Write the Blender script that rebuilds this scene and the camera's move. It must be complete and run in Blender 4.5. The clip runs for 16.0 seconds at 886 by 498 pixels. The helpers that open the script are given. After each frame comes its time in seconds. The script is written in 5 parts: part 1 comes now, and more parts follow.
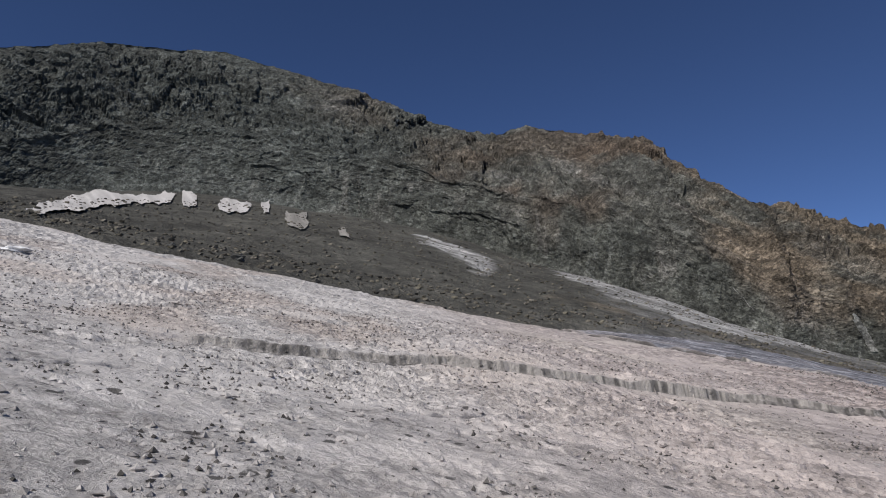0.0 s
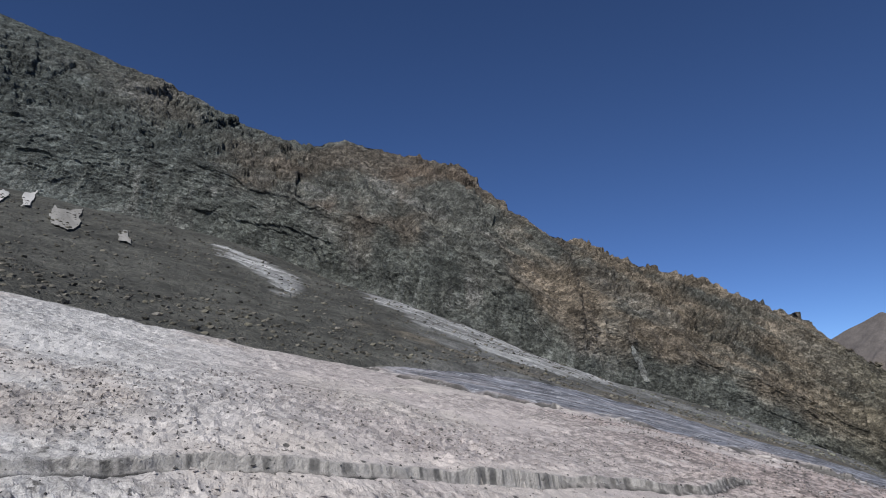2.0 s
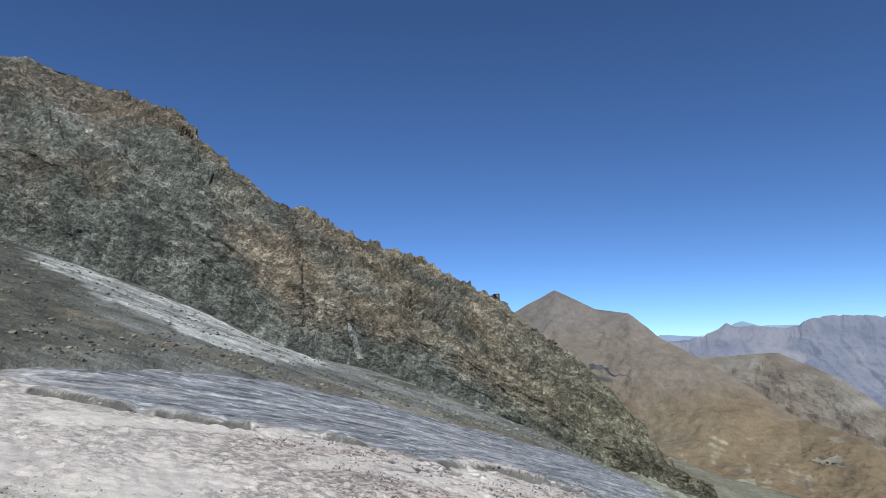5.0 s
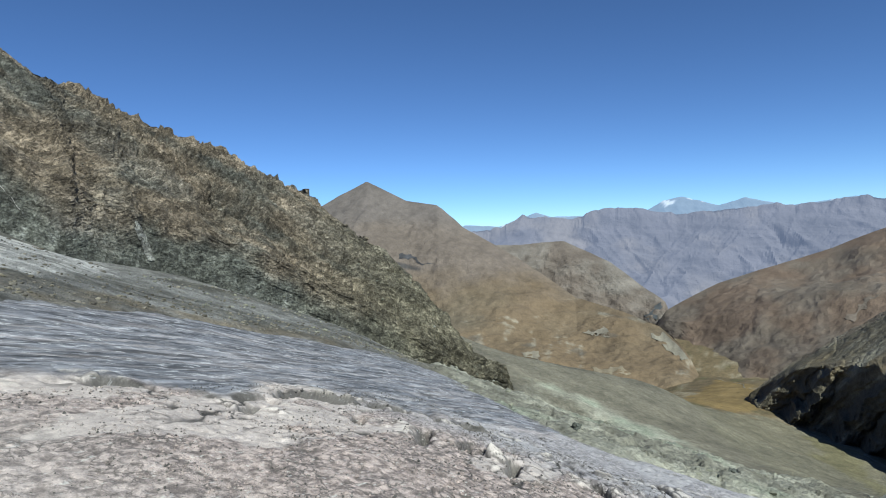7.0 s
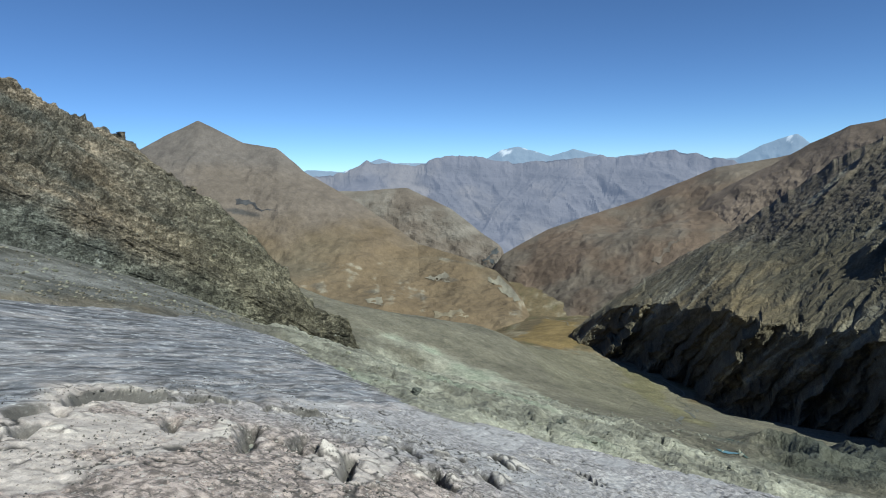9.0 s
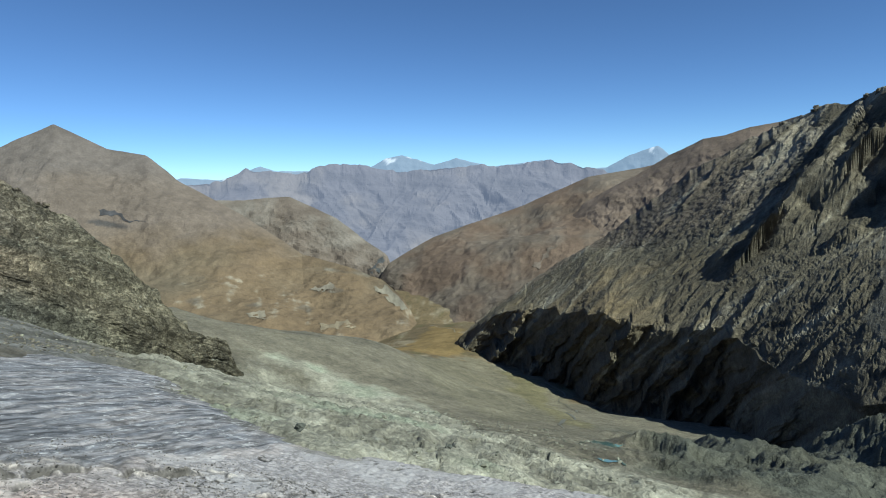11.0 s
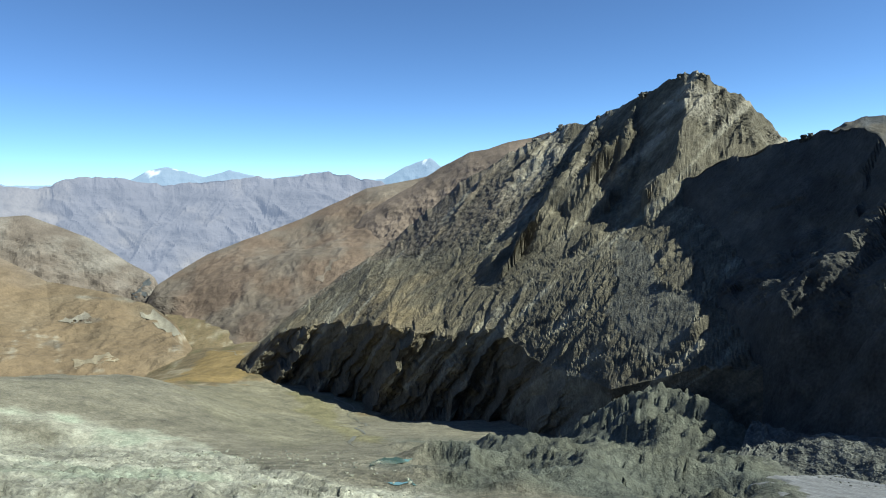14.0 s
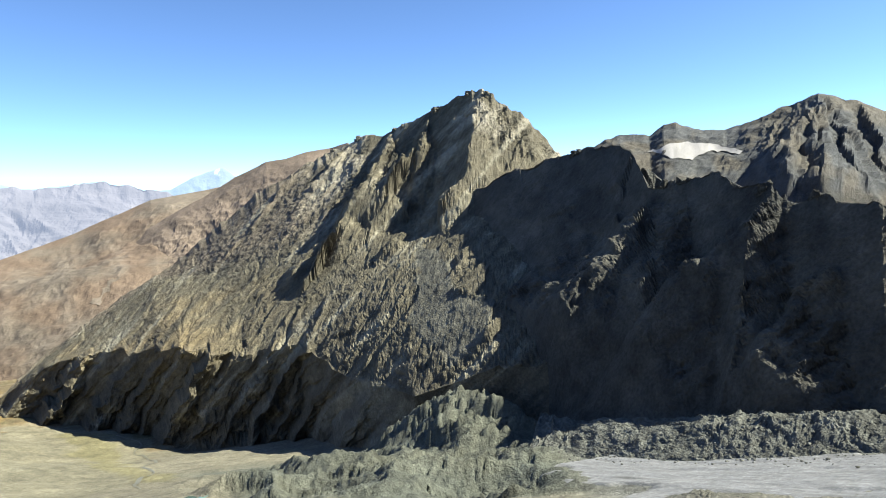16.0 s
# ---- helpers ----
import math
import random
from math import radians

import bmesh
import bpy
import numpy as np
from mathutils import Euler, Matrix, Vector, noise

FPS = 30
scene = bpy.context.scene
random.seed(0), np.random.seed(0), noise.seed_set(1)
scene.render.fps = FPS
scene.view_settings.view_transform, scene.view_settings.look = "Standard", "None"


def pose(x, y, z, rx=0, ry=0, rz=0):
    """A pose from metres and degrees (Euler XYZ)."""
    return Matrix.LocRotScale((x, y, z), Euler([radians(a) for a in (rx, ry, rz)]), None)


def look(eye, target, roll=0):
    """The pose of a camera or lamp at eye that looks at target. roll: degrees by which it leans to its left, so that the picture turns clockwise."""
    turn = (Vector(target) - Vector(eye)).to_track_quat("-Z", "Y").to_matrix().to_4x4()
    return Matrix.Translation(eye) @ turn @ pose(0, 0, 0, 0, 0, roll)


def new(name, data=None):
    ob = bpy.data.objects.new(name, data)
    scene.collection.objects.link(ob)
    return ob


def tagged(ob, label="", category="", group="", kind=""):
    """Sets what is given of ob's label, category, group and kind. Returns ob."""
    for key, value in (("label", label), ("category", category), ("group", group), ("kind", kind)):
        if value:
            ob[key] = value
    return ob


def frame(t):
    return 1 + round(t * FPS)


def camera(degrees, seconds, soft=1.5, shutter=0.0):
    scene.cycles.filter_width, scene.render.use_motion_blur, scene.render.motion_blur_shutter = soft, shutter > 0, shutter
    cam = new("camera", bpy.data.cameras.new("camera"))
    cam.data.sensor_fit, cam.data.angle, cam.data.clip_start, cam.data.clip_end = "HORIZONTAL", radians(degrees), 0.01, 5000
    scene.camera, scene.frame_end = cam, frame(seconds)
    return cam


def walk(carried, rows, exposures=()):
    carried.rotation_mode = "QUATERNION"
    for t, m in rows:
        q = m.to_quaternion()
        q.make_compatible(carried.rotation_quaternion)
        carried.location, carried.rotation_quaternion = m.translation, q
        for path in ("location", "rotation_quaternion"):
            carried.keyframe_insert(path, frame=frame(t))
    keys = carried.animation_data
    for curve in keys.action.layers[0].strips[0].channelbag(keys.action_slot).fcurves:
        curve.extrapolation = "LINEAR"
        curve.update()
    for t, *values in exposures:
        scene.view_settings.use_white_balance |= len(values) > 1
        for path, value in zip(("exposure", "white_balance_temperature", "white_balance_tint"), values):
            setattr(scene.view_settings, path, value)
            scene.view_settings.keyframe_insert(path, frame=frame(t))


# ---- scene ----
cam = camera(69.9, 16.0, soft=1.0)
PATH = [
    (0, -4.92, -1.14, 295.72, 102.601, 2.345, -1.762),
    (0.5, -4.45, 3.38, 297.29, 102.74, 2.47, -6.161),
    (1, -3.67, 7.6, 298.92, 102.932, 2.525, -10.519),
    (1.5, -2.74, 11.47, 300.41, 103.144, 2.458, -14.842),
    (2, -1.6, 15.13, 301.87, 103.326, 2.321, -19.143),
    (2.5, -0.2, 18.43, 303.31, 103.539, 2.205, -23.404),
    (3, 1.52, 21.59, 304.81, 103.542, 2.223, -27.641),
    (5.5, 14.18, 34.38, 311.85, 97.029, 2.665, -48.289),
    (6, 16.67, 36.01, 313.12, 94.049, 2.778, -52.471),
    (6.5, 19.06, 37.37, 314.42, 91.149, 2.82, -56.631),
    (7, 21.48, 38.47, 315.74, 88.439, 2.829, -60.831),
    (7.5, 23.88, 39.27, 317.08, 85.864, 2.803, -65.043),
    (8, 26.27, 39.91, 318.37, 83.555, 2.798, -69.309),
    (8.5, 28.68, 40.35, 319.68, 82.9, 2.458, -72.732),
    (9, 31.03, 40.62, 321.06, 82.95, 1.749, -74.826),
    (11.5, 37.63, 41.17, 327.41, 83.393, 1.763, -88.027),
    (12, 39.01, 41.02, 328.44, 83.443, 1.771, -90.82),
    (12.5, 40.39, 40.76, 329.37, 83.484, 1.688, -93.648),
    (13, 41.74, 40.38, 330.22, 83.549, 1.621, -96.589),
    (13.5, 43.06, 39.87, 330.97, 83.596, 1.816, -100.271),
    (14, 44.32, 39.22, 331.63, 83.693, 2.067, -104.821),
    (14.5, 45.52, 38.41, 332.18, 83.78, 2.16, -109.347),
    (15, 46.63, 37.43, 332.63, 83.858, 2.101, -113.786),
    (15.5, 47.66, 36.29, 332.98, 83.934, 2.12, -118.246),
    (16, 48.58, 34.95, 333.22, 83.953, 2.08, -122.652),
]
EXPOSURES = [(0, 0.04, 5900, 9), (3, 0.32, 5550, 4), (6, 0.68, 5600, -3), (9, 0.58, 5700, -7), (12.5, 0.87, 5800, -9), (14.5, 1.36, 6000, -8), (16, 1.88, 6400, -4)]
walk(cam, [(t, pose(x, y, z, rx, ry, rz)) for t, x, y, z, rx, ry, rz in PATH], EXPOSURES)
# world, sun and exposure
SUN_AZ, SUN_EL = 213.0, 44.0
w = bpy.data.worlds.new("sky")
scene.world = w
w.use_nodes = True
nt = w.node_tree
bg = nt.nodes["Background"]
sky = nt.nodes.new("ShaderNodeTexSky")
sky.sky_type = "NISHITA"
sky.sun_disc = False
sky.sun_elevation, sky.sun_rotation = radians(SUN_EL), radians(SUN_AZ)
sky.altitude, sky.air_density, sky.dust_density, sky.ozone_density = 2900, 0.6, 0.5, 4.3
deep = nt.nodes.new("ShaderNodeHueSaturation")
deep.inputs["Hue"].default_value, deep.inputs["Saturation"].default_value, deep.inputs["Value"].default_value = 0.506, 1.01, 1.0
nt.links.new(sky.outputs[0], deep.inputs["Color"])
nt.links.new(deep.outputs[0], bg.inputs[0])
bg.inputs[1].default_value = 0.083
sun = new("sun", bpy.data.lights.new("sun", "SUN"))
sun.data.energy, sun.data.angle, sun.data.color = 4.6, radians(0.53), (1.0, 0.90, 0.78)
sa, se = radians(SUN_AZ), radians(SUN_EL)
sun.matrix_world = look((0, 0, 900), (-math.sin(sa) * math.cos(se), -math.cos(sa) * math.cos(se), 900 - math.sin(se)))


# ---- noise on arrays ----
def _hash(ix, iy, iz, seed):
    h = (ix * 374761393 + iy * 668265263 + iz * 2147483647 + seed * 1274126177) & 0xFFFFFFFF
    h = ((h ^ (h >> 13)) * 1274126177) & 0xFFFFFFFF
    h = ((h ^ (h >> 16)) * 2246822519) & 0xFFFFFFFF
    return ((h ^ (h >> 15)) & 0xFFFFFF) / float(0xFFFFFF)


def vnoise(x, y, z=0.0, seed=0):
    """Smooth noise, 0 to 1."""
    x, y, z = np.broadcast_arrays(np.asarray(x, float), np.asarray(y, float), np.asarray(z, float))
    fx, fy, fz = np.floor(x), np.floor(y), np.floor(z)
    ix, iy, iz = fx.astype(np.int64), fy.astype(np.int64), fz.astype(np.int64)
    u, v, s = x - fx, y - fy, z - fz
    u, v, s = u * u * (3 - 2 * u), v * v * (3 - 2 * v), s * s * (3 - 2 * s)
    out = 0
    for dz in (0, 1):
        a = _hash(ix, iy, iz + dz, seed) * (1 - u) + _hash(ix + 1, iy, iz + dz, seed) * u
        b = _hash(ix, iy + 1, iz + dz, seed) * (1 - u) + _hash(ix + 1, iy + 1, iz + dz, seed) * u
        out = out + (a * (1 - v) + b * v) * (s if dz else 1 - s)
        if not np.any(s):
            return a * (1 - v) + b * v
    return out


def fbm(x, y, z=0.0, n=4, seed=0, gain=0.5):
    """Layered noise, about -1 to 1."""
    out, amp, tot, f = 0, 1.0, 0.0, 1.0
    for k in range(n):
        out = out + amp * (vnoise(x * f + 7.3 * k, y * f - 3.1 * k, z * f + 1.7 * k, seed + k) * 2 - 1)
        tot, amp, f = tot + amp, amp * gain, f * 2.03
    return out / tot * 1.6


def ridged(x, y, z=0.0, n=4, seed=0, gain=0.5):
    """Layered noise with sharp crests, 0 to 1."""
    out, amp, tot, f = 0, 1.0, 0.0, 1.0
    for k in range(n):
        r = 1 - np.abs(vnoise(x * f + 5.1 * k, y * f + 9.7 * k, z * f - 2.3 * k, seed + k) * 2 - 1) * 1.6
        out = out + amp * np.clip(r, 0, 1)
        tot, amp, f = tot + amp, amp * gain, f * 2.07
    return out / tot


def cells(x, y, seed=0):
    """Distances to the nearest and second nearest of scattered points, one to each unit square."""
    fx, fy = np.floor(x), np.floor(y)
    d1, d2 = np.full(np.shape(x), 9.0), np.full(np.shape(x), 9.0)
    zero = np.zeros(np.shape(x), np.int64)
    for i in (-1, 0, 1):
        for j in (-1, 0, 1):
            cx, cy = (fx + i).astype(np.int64), (fy + j).astype(np.int64)
            d = np.hypot(cx + _hash(cx, cy, zero, seed) - x, cy + _hash(cx, cy, zero + 1, seed) - y)
            d2 = np.minimum(d2, np.maximum(d1, d))
            d1 = np.minimum(d1, d)
    return d1, d2


def facets(u, v, seed=0):
    """Broken rock: tilted flat pieces, about -1 to 1, and how near a place lies to the joint between two (0 at the joint)."""
    fx, fy = np.floor(u), np.floor(v)
    d1, d2, h = np.full(np.shape(u), 9.0), np.full(np.shape(u), 9.0), np.zeros(np.shape(u))
    zero = np.zeros(np.shape(u), np.int64)
    for i in (-1, 0, 1):
        for j in (-1, 0, 1):
            cx, cy = (fx + i).astype(np.int64), (fy + j).astype(np.int64)
            du, dv = u - cx - _hash(cx, cy, zero, seed), v - cy - _hash(cx, cy, zero + 1, seed)
            d = np.hypot(du, dv)
            t = (_hash(cx, cy, zero + 2, seed) - 0.5) * 1.2 + (_hash(cx, cy, zero + 3, seed) - 0.5) * 1.6 * du + (_hash(cx, cy, zero + 4, seed) - 0.5) * 1.6 * dv
            h = np.where(d < d1, t, h)
            d2 = np.minimum(d2, np.maximum(d1, d))
            d1 = np.minimum(d1, d)
    return h, d2 - d1


def inside_poly(px, py, poly):
    c = np.zeros(px.shape, bool)
    for (x1, y1), (x2, y2) in zip(poly, poly[1:] + poly[:1]):
        c ^= ((y1 > py) != (y2 > py)) & (px < (x2 - x1) * (py - y1) / (y2 - y1 + 1e-12) + x1)
    return c


def sstep(a, b, x):
    t = np.clip((x - a) / (b - a), 0, 1)
    return t * t * (3 - 2 * t)


def mix3(a, b, m):
    return a * (1 - m[..., None]) + np.asarray(b) * m[..., None]


def tone(shape, c):
    return np.ones(shape + (3,)) * np.asarray(c)


EX, EY, EZ = 20.0, 30.0, 312.0


def polar(pts):
    """A line of (x, y, z) as azimuth, distance and height, in order of azimuth."""
    a = np.array(pts, float)
    az = np.degrees(np.arctan2(a[:, 0] - EX, a[:, 1] - EY))
    o = np.argsort(az)
    return az[o], np.hypot(a[:, 0] - EX, a[:, 1] - EY)[o], a[o, 2]


def at_az(line, az, soften=0.0):
    la, lr, lz = polar(line)
    return np.interp(az, la, lr), np.interp(az, la, lz)


def to_xy(az, r):
    return EX + r * np.sin(np.radians(az)), EY + r * np.cos(np.radians(az))


def dist_line(x, y, pts):
    """Distance to a line on the plan, signed (plus on its left), and the share of the line's length at the nearest place."""
    best, sgn, par = np.full(np.shape(x), 1e9), np.zeros(np.shape(x)), np.zeros(np.shape(x))
    p = np.array(pts, float)[:, :2]
    seg = np.hypot(*(p[1:] - p[:-1]).T)
    acc = np.concatenate([[0], np.cumsum(seg)])
    for k in range(len(p) - 1):
        d = (p[k + 1] - p[k]) / seg[k]
        ax, ay = x - p[k][0], y - p[k][1]
        s = np.clip(ax * d[0] + ay * d[1], 0, seg[k])
        q = np.hypot(ax - s * d[0], ay - s * d[1])
        near = q < best
        best = np.where(near, q, best)
        sgn = np.where(near, np.sign(d[0] * ay - d[1] * ax), sgn)
        par = np.where(near, (acc[k] + s) / acc[-1], par)
    return best, sgn, par


def sheet(name, P, col, mat, mask=None, smooth=True, kinds=None):
    """One mesh from a grid of places (columns, rows), with its base colour at each vertex."""
    nu, nv = P.shape[:2]
    idx = np.arange(nu * nv).reshape(nu, nv)
    q = np.stack([idx[:-1, :-1], idx[1:, :-1], idx[1:, 1:], idx[:-1, 1:]], -1).reshape(-1, 4)
    if mask is not None:
        m = mask
        keep = (m[:-1, :-1] | m[1:, :-1] | m[1:, 1:] | m[:-1, 1:]).reshape(-1)
        q = q[keep]
    used = np.zeros(nu * nv, bool)
    used[q.reshape(-1)] = True
    remap = np.cumsum(used) - 1
    q = remap[q]
    co, cc = P.reshape(-1, 3)[used], np.clip(col.reshape(-1, 3)[used], 0, 1)
    me = bpy.data.meshes.new(name)
    me.vertices.add(len(co))
    me.vertices.foreach_set("co", co.astype(np.float32).ravel())
    me.loops.add(q.size)
    me.loops.foreach_set("vertex_index", q.astype(np.int32).ravel())
    me.polygons.add(len(q))
    me.polygons.foreach_set("loop_start", np.arange(0, q.size, 4, dtype=np.int32))
    me.polygons.foreach_set("loop_total", np.full(len(q), 4, dtype=np.int32))
    me.polygons.foreach_set("use_smooth", np.full(len(q), smooth))
    me.update(calc_edges=True)
    at = me.color_attributes.new("Col", "FLOAT_COLOR", "POINT")
    at.data.foreach_set("color", np.concatenate([cc, np.ones((len(cc), 1))], 1).astype(np.float32).ravel())
    if kinds is not None:
        at = me.color_attributes.new("Kind", "FLOAT_COLOR", "POINT")
        at.data.foreach_set("color", np.concatenate([np.clip(kinds.reshape(-1, 3)[used], 0, 1), np.ones((len(cc), 1))], 1).astype(np.float32).ravel())
    me.materials.append(mat)
    return new(name, me)


def normals(P):
    du, dv = np.gradient(P, axis=0), np.gradient(P, axis=1)
    n = np.cross(du, dv)
    return n / (np.linalg.norm(n, axis=-1, keepdims=True) + 1e-9)


# ---- materials ----
def rock_mat(name, rough=0.9, scales=(0.15, 1.2), vary=0.35, bump=0.5, depth=1.0, spec=0.25, glow=None, crack=0.0, stretch=(1, 1, 1), tight=0.2):
    m = bpy.data.materials.new(name)
    m.use_nodes = True
    t = m.node_tree
    b = t.nodes["Principled BSDF"]
    b.inputs["Roughness"].default_value = rough
    b.inputs["Specular IOR Level"].default_value = spec
    att = t.nodes.new("ShaderNodeAttribute")
    att.attribute_name = "Col"
    geo = t.nodes.new("ShaderNodeNewGeometry")
    last = att.outputs["Color"]
    fac = []
    for s in scales:
        n = t.nodes.new("ShaderNodeTexNoise")
        n.inputs["Scale"].default_value, n.inputs["Detail"].default_value, n.inputs["Roughness"].default_value = s, 6.0, 0.62
        t.links.new(geo.outputs["Position"], n.inputs["Vector"])
        r = t.nodes.new("ShaderNodeMapRange")
        r.inputs["From Min"].default_value, r.inputs["From Max"].default_value = 0.5 - tight, 0.5 + tight
        r.inputs["To Min"].default_value, r.inputs["To Max"].default_value = 1 - vary, 1 + vary
        t.links.new(n.outputs["Fac"], r.inputs["Value"])
        mul = t.nodes.new("ShaderNodeVectorMath")
        mul.operation = "SCALE"
        t.links.new(last, mul.inputs[0])
        t.links.new(r.outputs[0], mul.inputs["Scale"])
        last = mul.outputs[0]
        fac.append(n)
    high = fac[-1].outputs["Fac"]
    if crack:
        # joints and small ledges, pushed about by the coarser noise
        push = t.nodes.new("ShaderNodeVectorMath")
        push.operation = "MULTIPLY_ADD"
        t.links.new(fac[-2].outputs["Color"], push.inputs[0])
        push.inputs[1].default_value = (3.0 / crack,) * 3
        t.links.new(geo.outputs["Position"], push.inputs[2])
        mp = t.nodes.new("ShaderNodeMapping")
        mp.inputs["Scale"].default_value = stretch
        t.links.new(push.outputs[0], mp.inputs["Vector"])
        vor = t.nodes.new("ShaderNodeTexVoronoi")
        vor.feature = "DISTANCE_TO_EDGE"
        vor.inputs["Scale"].default_value = crack
        t.links.new(mp.outputs[0], vor.inputs["Vector"])
        cell = t.nodes.new("ShaderNodeTexVoronoi")
        cell.inputs["Scale"].default_value = crack
        t.links.new(mp.outputs[0], cell.inputs["Vector"])
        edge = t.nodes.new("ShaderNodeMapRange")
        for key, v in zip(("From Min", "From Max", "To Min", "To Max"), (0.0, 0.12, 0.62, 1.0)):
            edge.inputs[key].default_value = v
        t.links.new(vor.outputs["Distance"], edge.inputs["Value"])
        sep = t.nodes.new("ShaderNodeSeparateColor")
        t.links.new(cell.outputs["Color"], sep.inputs[0])
        piece = t.nodes.new("ShaderNodeMapRange")
        piece.inputs["To Min"].default_value, piece.inputs["To Max"].default_value = 0.85, 1.25
        t.links.new(sep.outputs[0], piece.inputs["Value"])
        both = t.nodes.new("ShaderNodeMath")
        both.operation = "MULTIPLY"
        t.links.new(edge.outputs[0], both.inputs[0])
        t.links.new(piece.outputs[0], both.inputs[1])
        mul = t.nodes.new("ShaderNodeVectorMath")
        mul.operation = "SCALE"
        t.links.new(last, mul.inputs[0])
        t.links.new(both.outputs[0], mul.inputs["Scale"])
        last = mul.outputs[0]
        add = t.nodes.new("ShaderNodeMath")
        t.links.new(high, add.inputs[0])
        t.links.new(both.outputs[0], add.inputs[1])
        high = add.outputs[0]
    t.links.new(last, b.inputs["Base Color"])
    bp = t.nodes.new("ShaderNodeBump")
    bp.inputs["Strength"].default_value, bp.inputs["Distance"].default_value = bump, depth
    t.links.new(high, bp.inputs["Height"])
    t.links.new(bp.outputs[0], b.inputs["Normal"])
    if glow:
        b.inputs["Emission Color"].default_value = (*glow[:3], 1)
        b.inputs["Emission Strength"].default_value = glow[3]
    return m


HEADWALL = rock_mat("cliff_rock", scales=(0.05, 0.3, 0.9), vary=0.3, bump=1.0, depth=2.2, crack=0.16, stretch=(0.35, 0.35, 1.5), tight=0.12)
PEAK = rock_mat("ridge_rock", scales=(0.02, 0.1, 0.4), vary=0.26, bump=1.0, depth=4.0)
FARROCK = rock_mat("brown_hillside", scales=(0.006, 0.04, 0.16), vary=0.14, bump=0.6, depth=5.0)
# the two farthest ranges are a backdrop; their blue emission stands in for haze
RANGE = rock_mat("far_range_rock_haze_glow", scales=(0.004, 0.02), vary=0.12, bump=0.6, depth=25.0, glow=(0.35, 0.38, 0.54, 0.25))
SNOWFAR = rock_mat("farthest_rock_haze_glow", scales=(0.004, 0.02), vary=0.12, bump=0.4, depth=25.0, glow=(0.40, 0.52, 0.74, 0.32))
GROUND = rock_mat("stony_ground", scales=(0.06, 0.22, 0.6), vary=0.27, bump=1.0, depth=2.4)
SNOW = rock_mat("old_snow", rough=0.7, scales=(0.3, 2.0), vary=0.12, bump=0.5, depth=0.4, spec=0.3)
STONE = rock_mat("loose_stone", scales=(0.8, 5.0), vary=0.25, bump=0.6, depth=0.15)


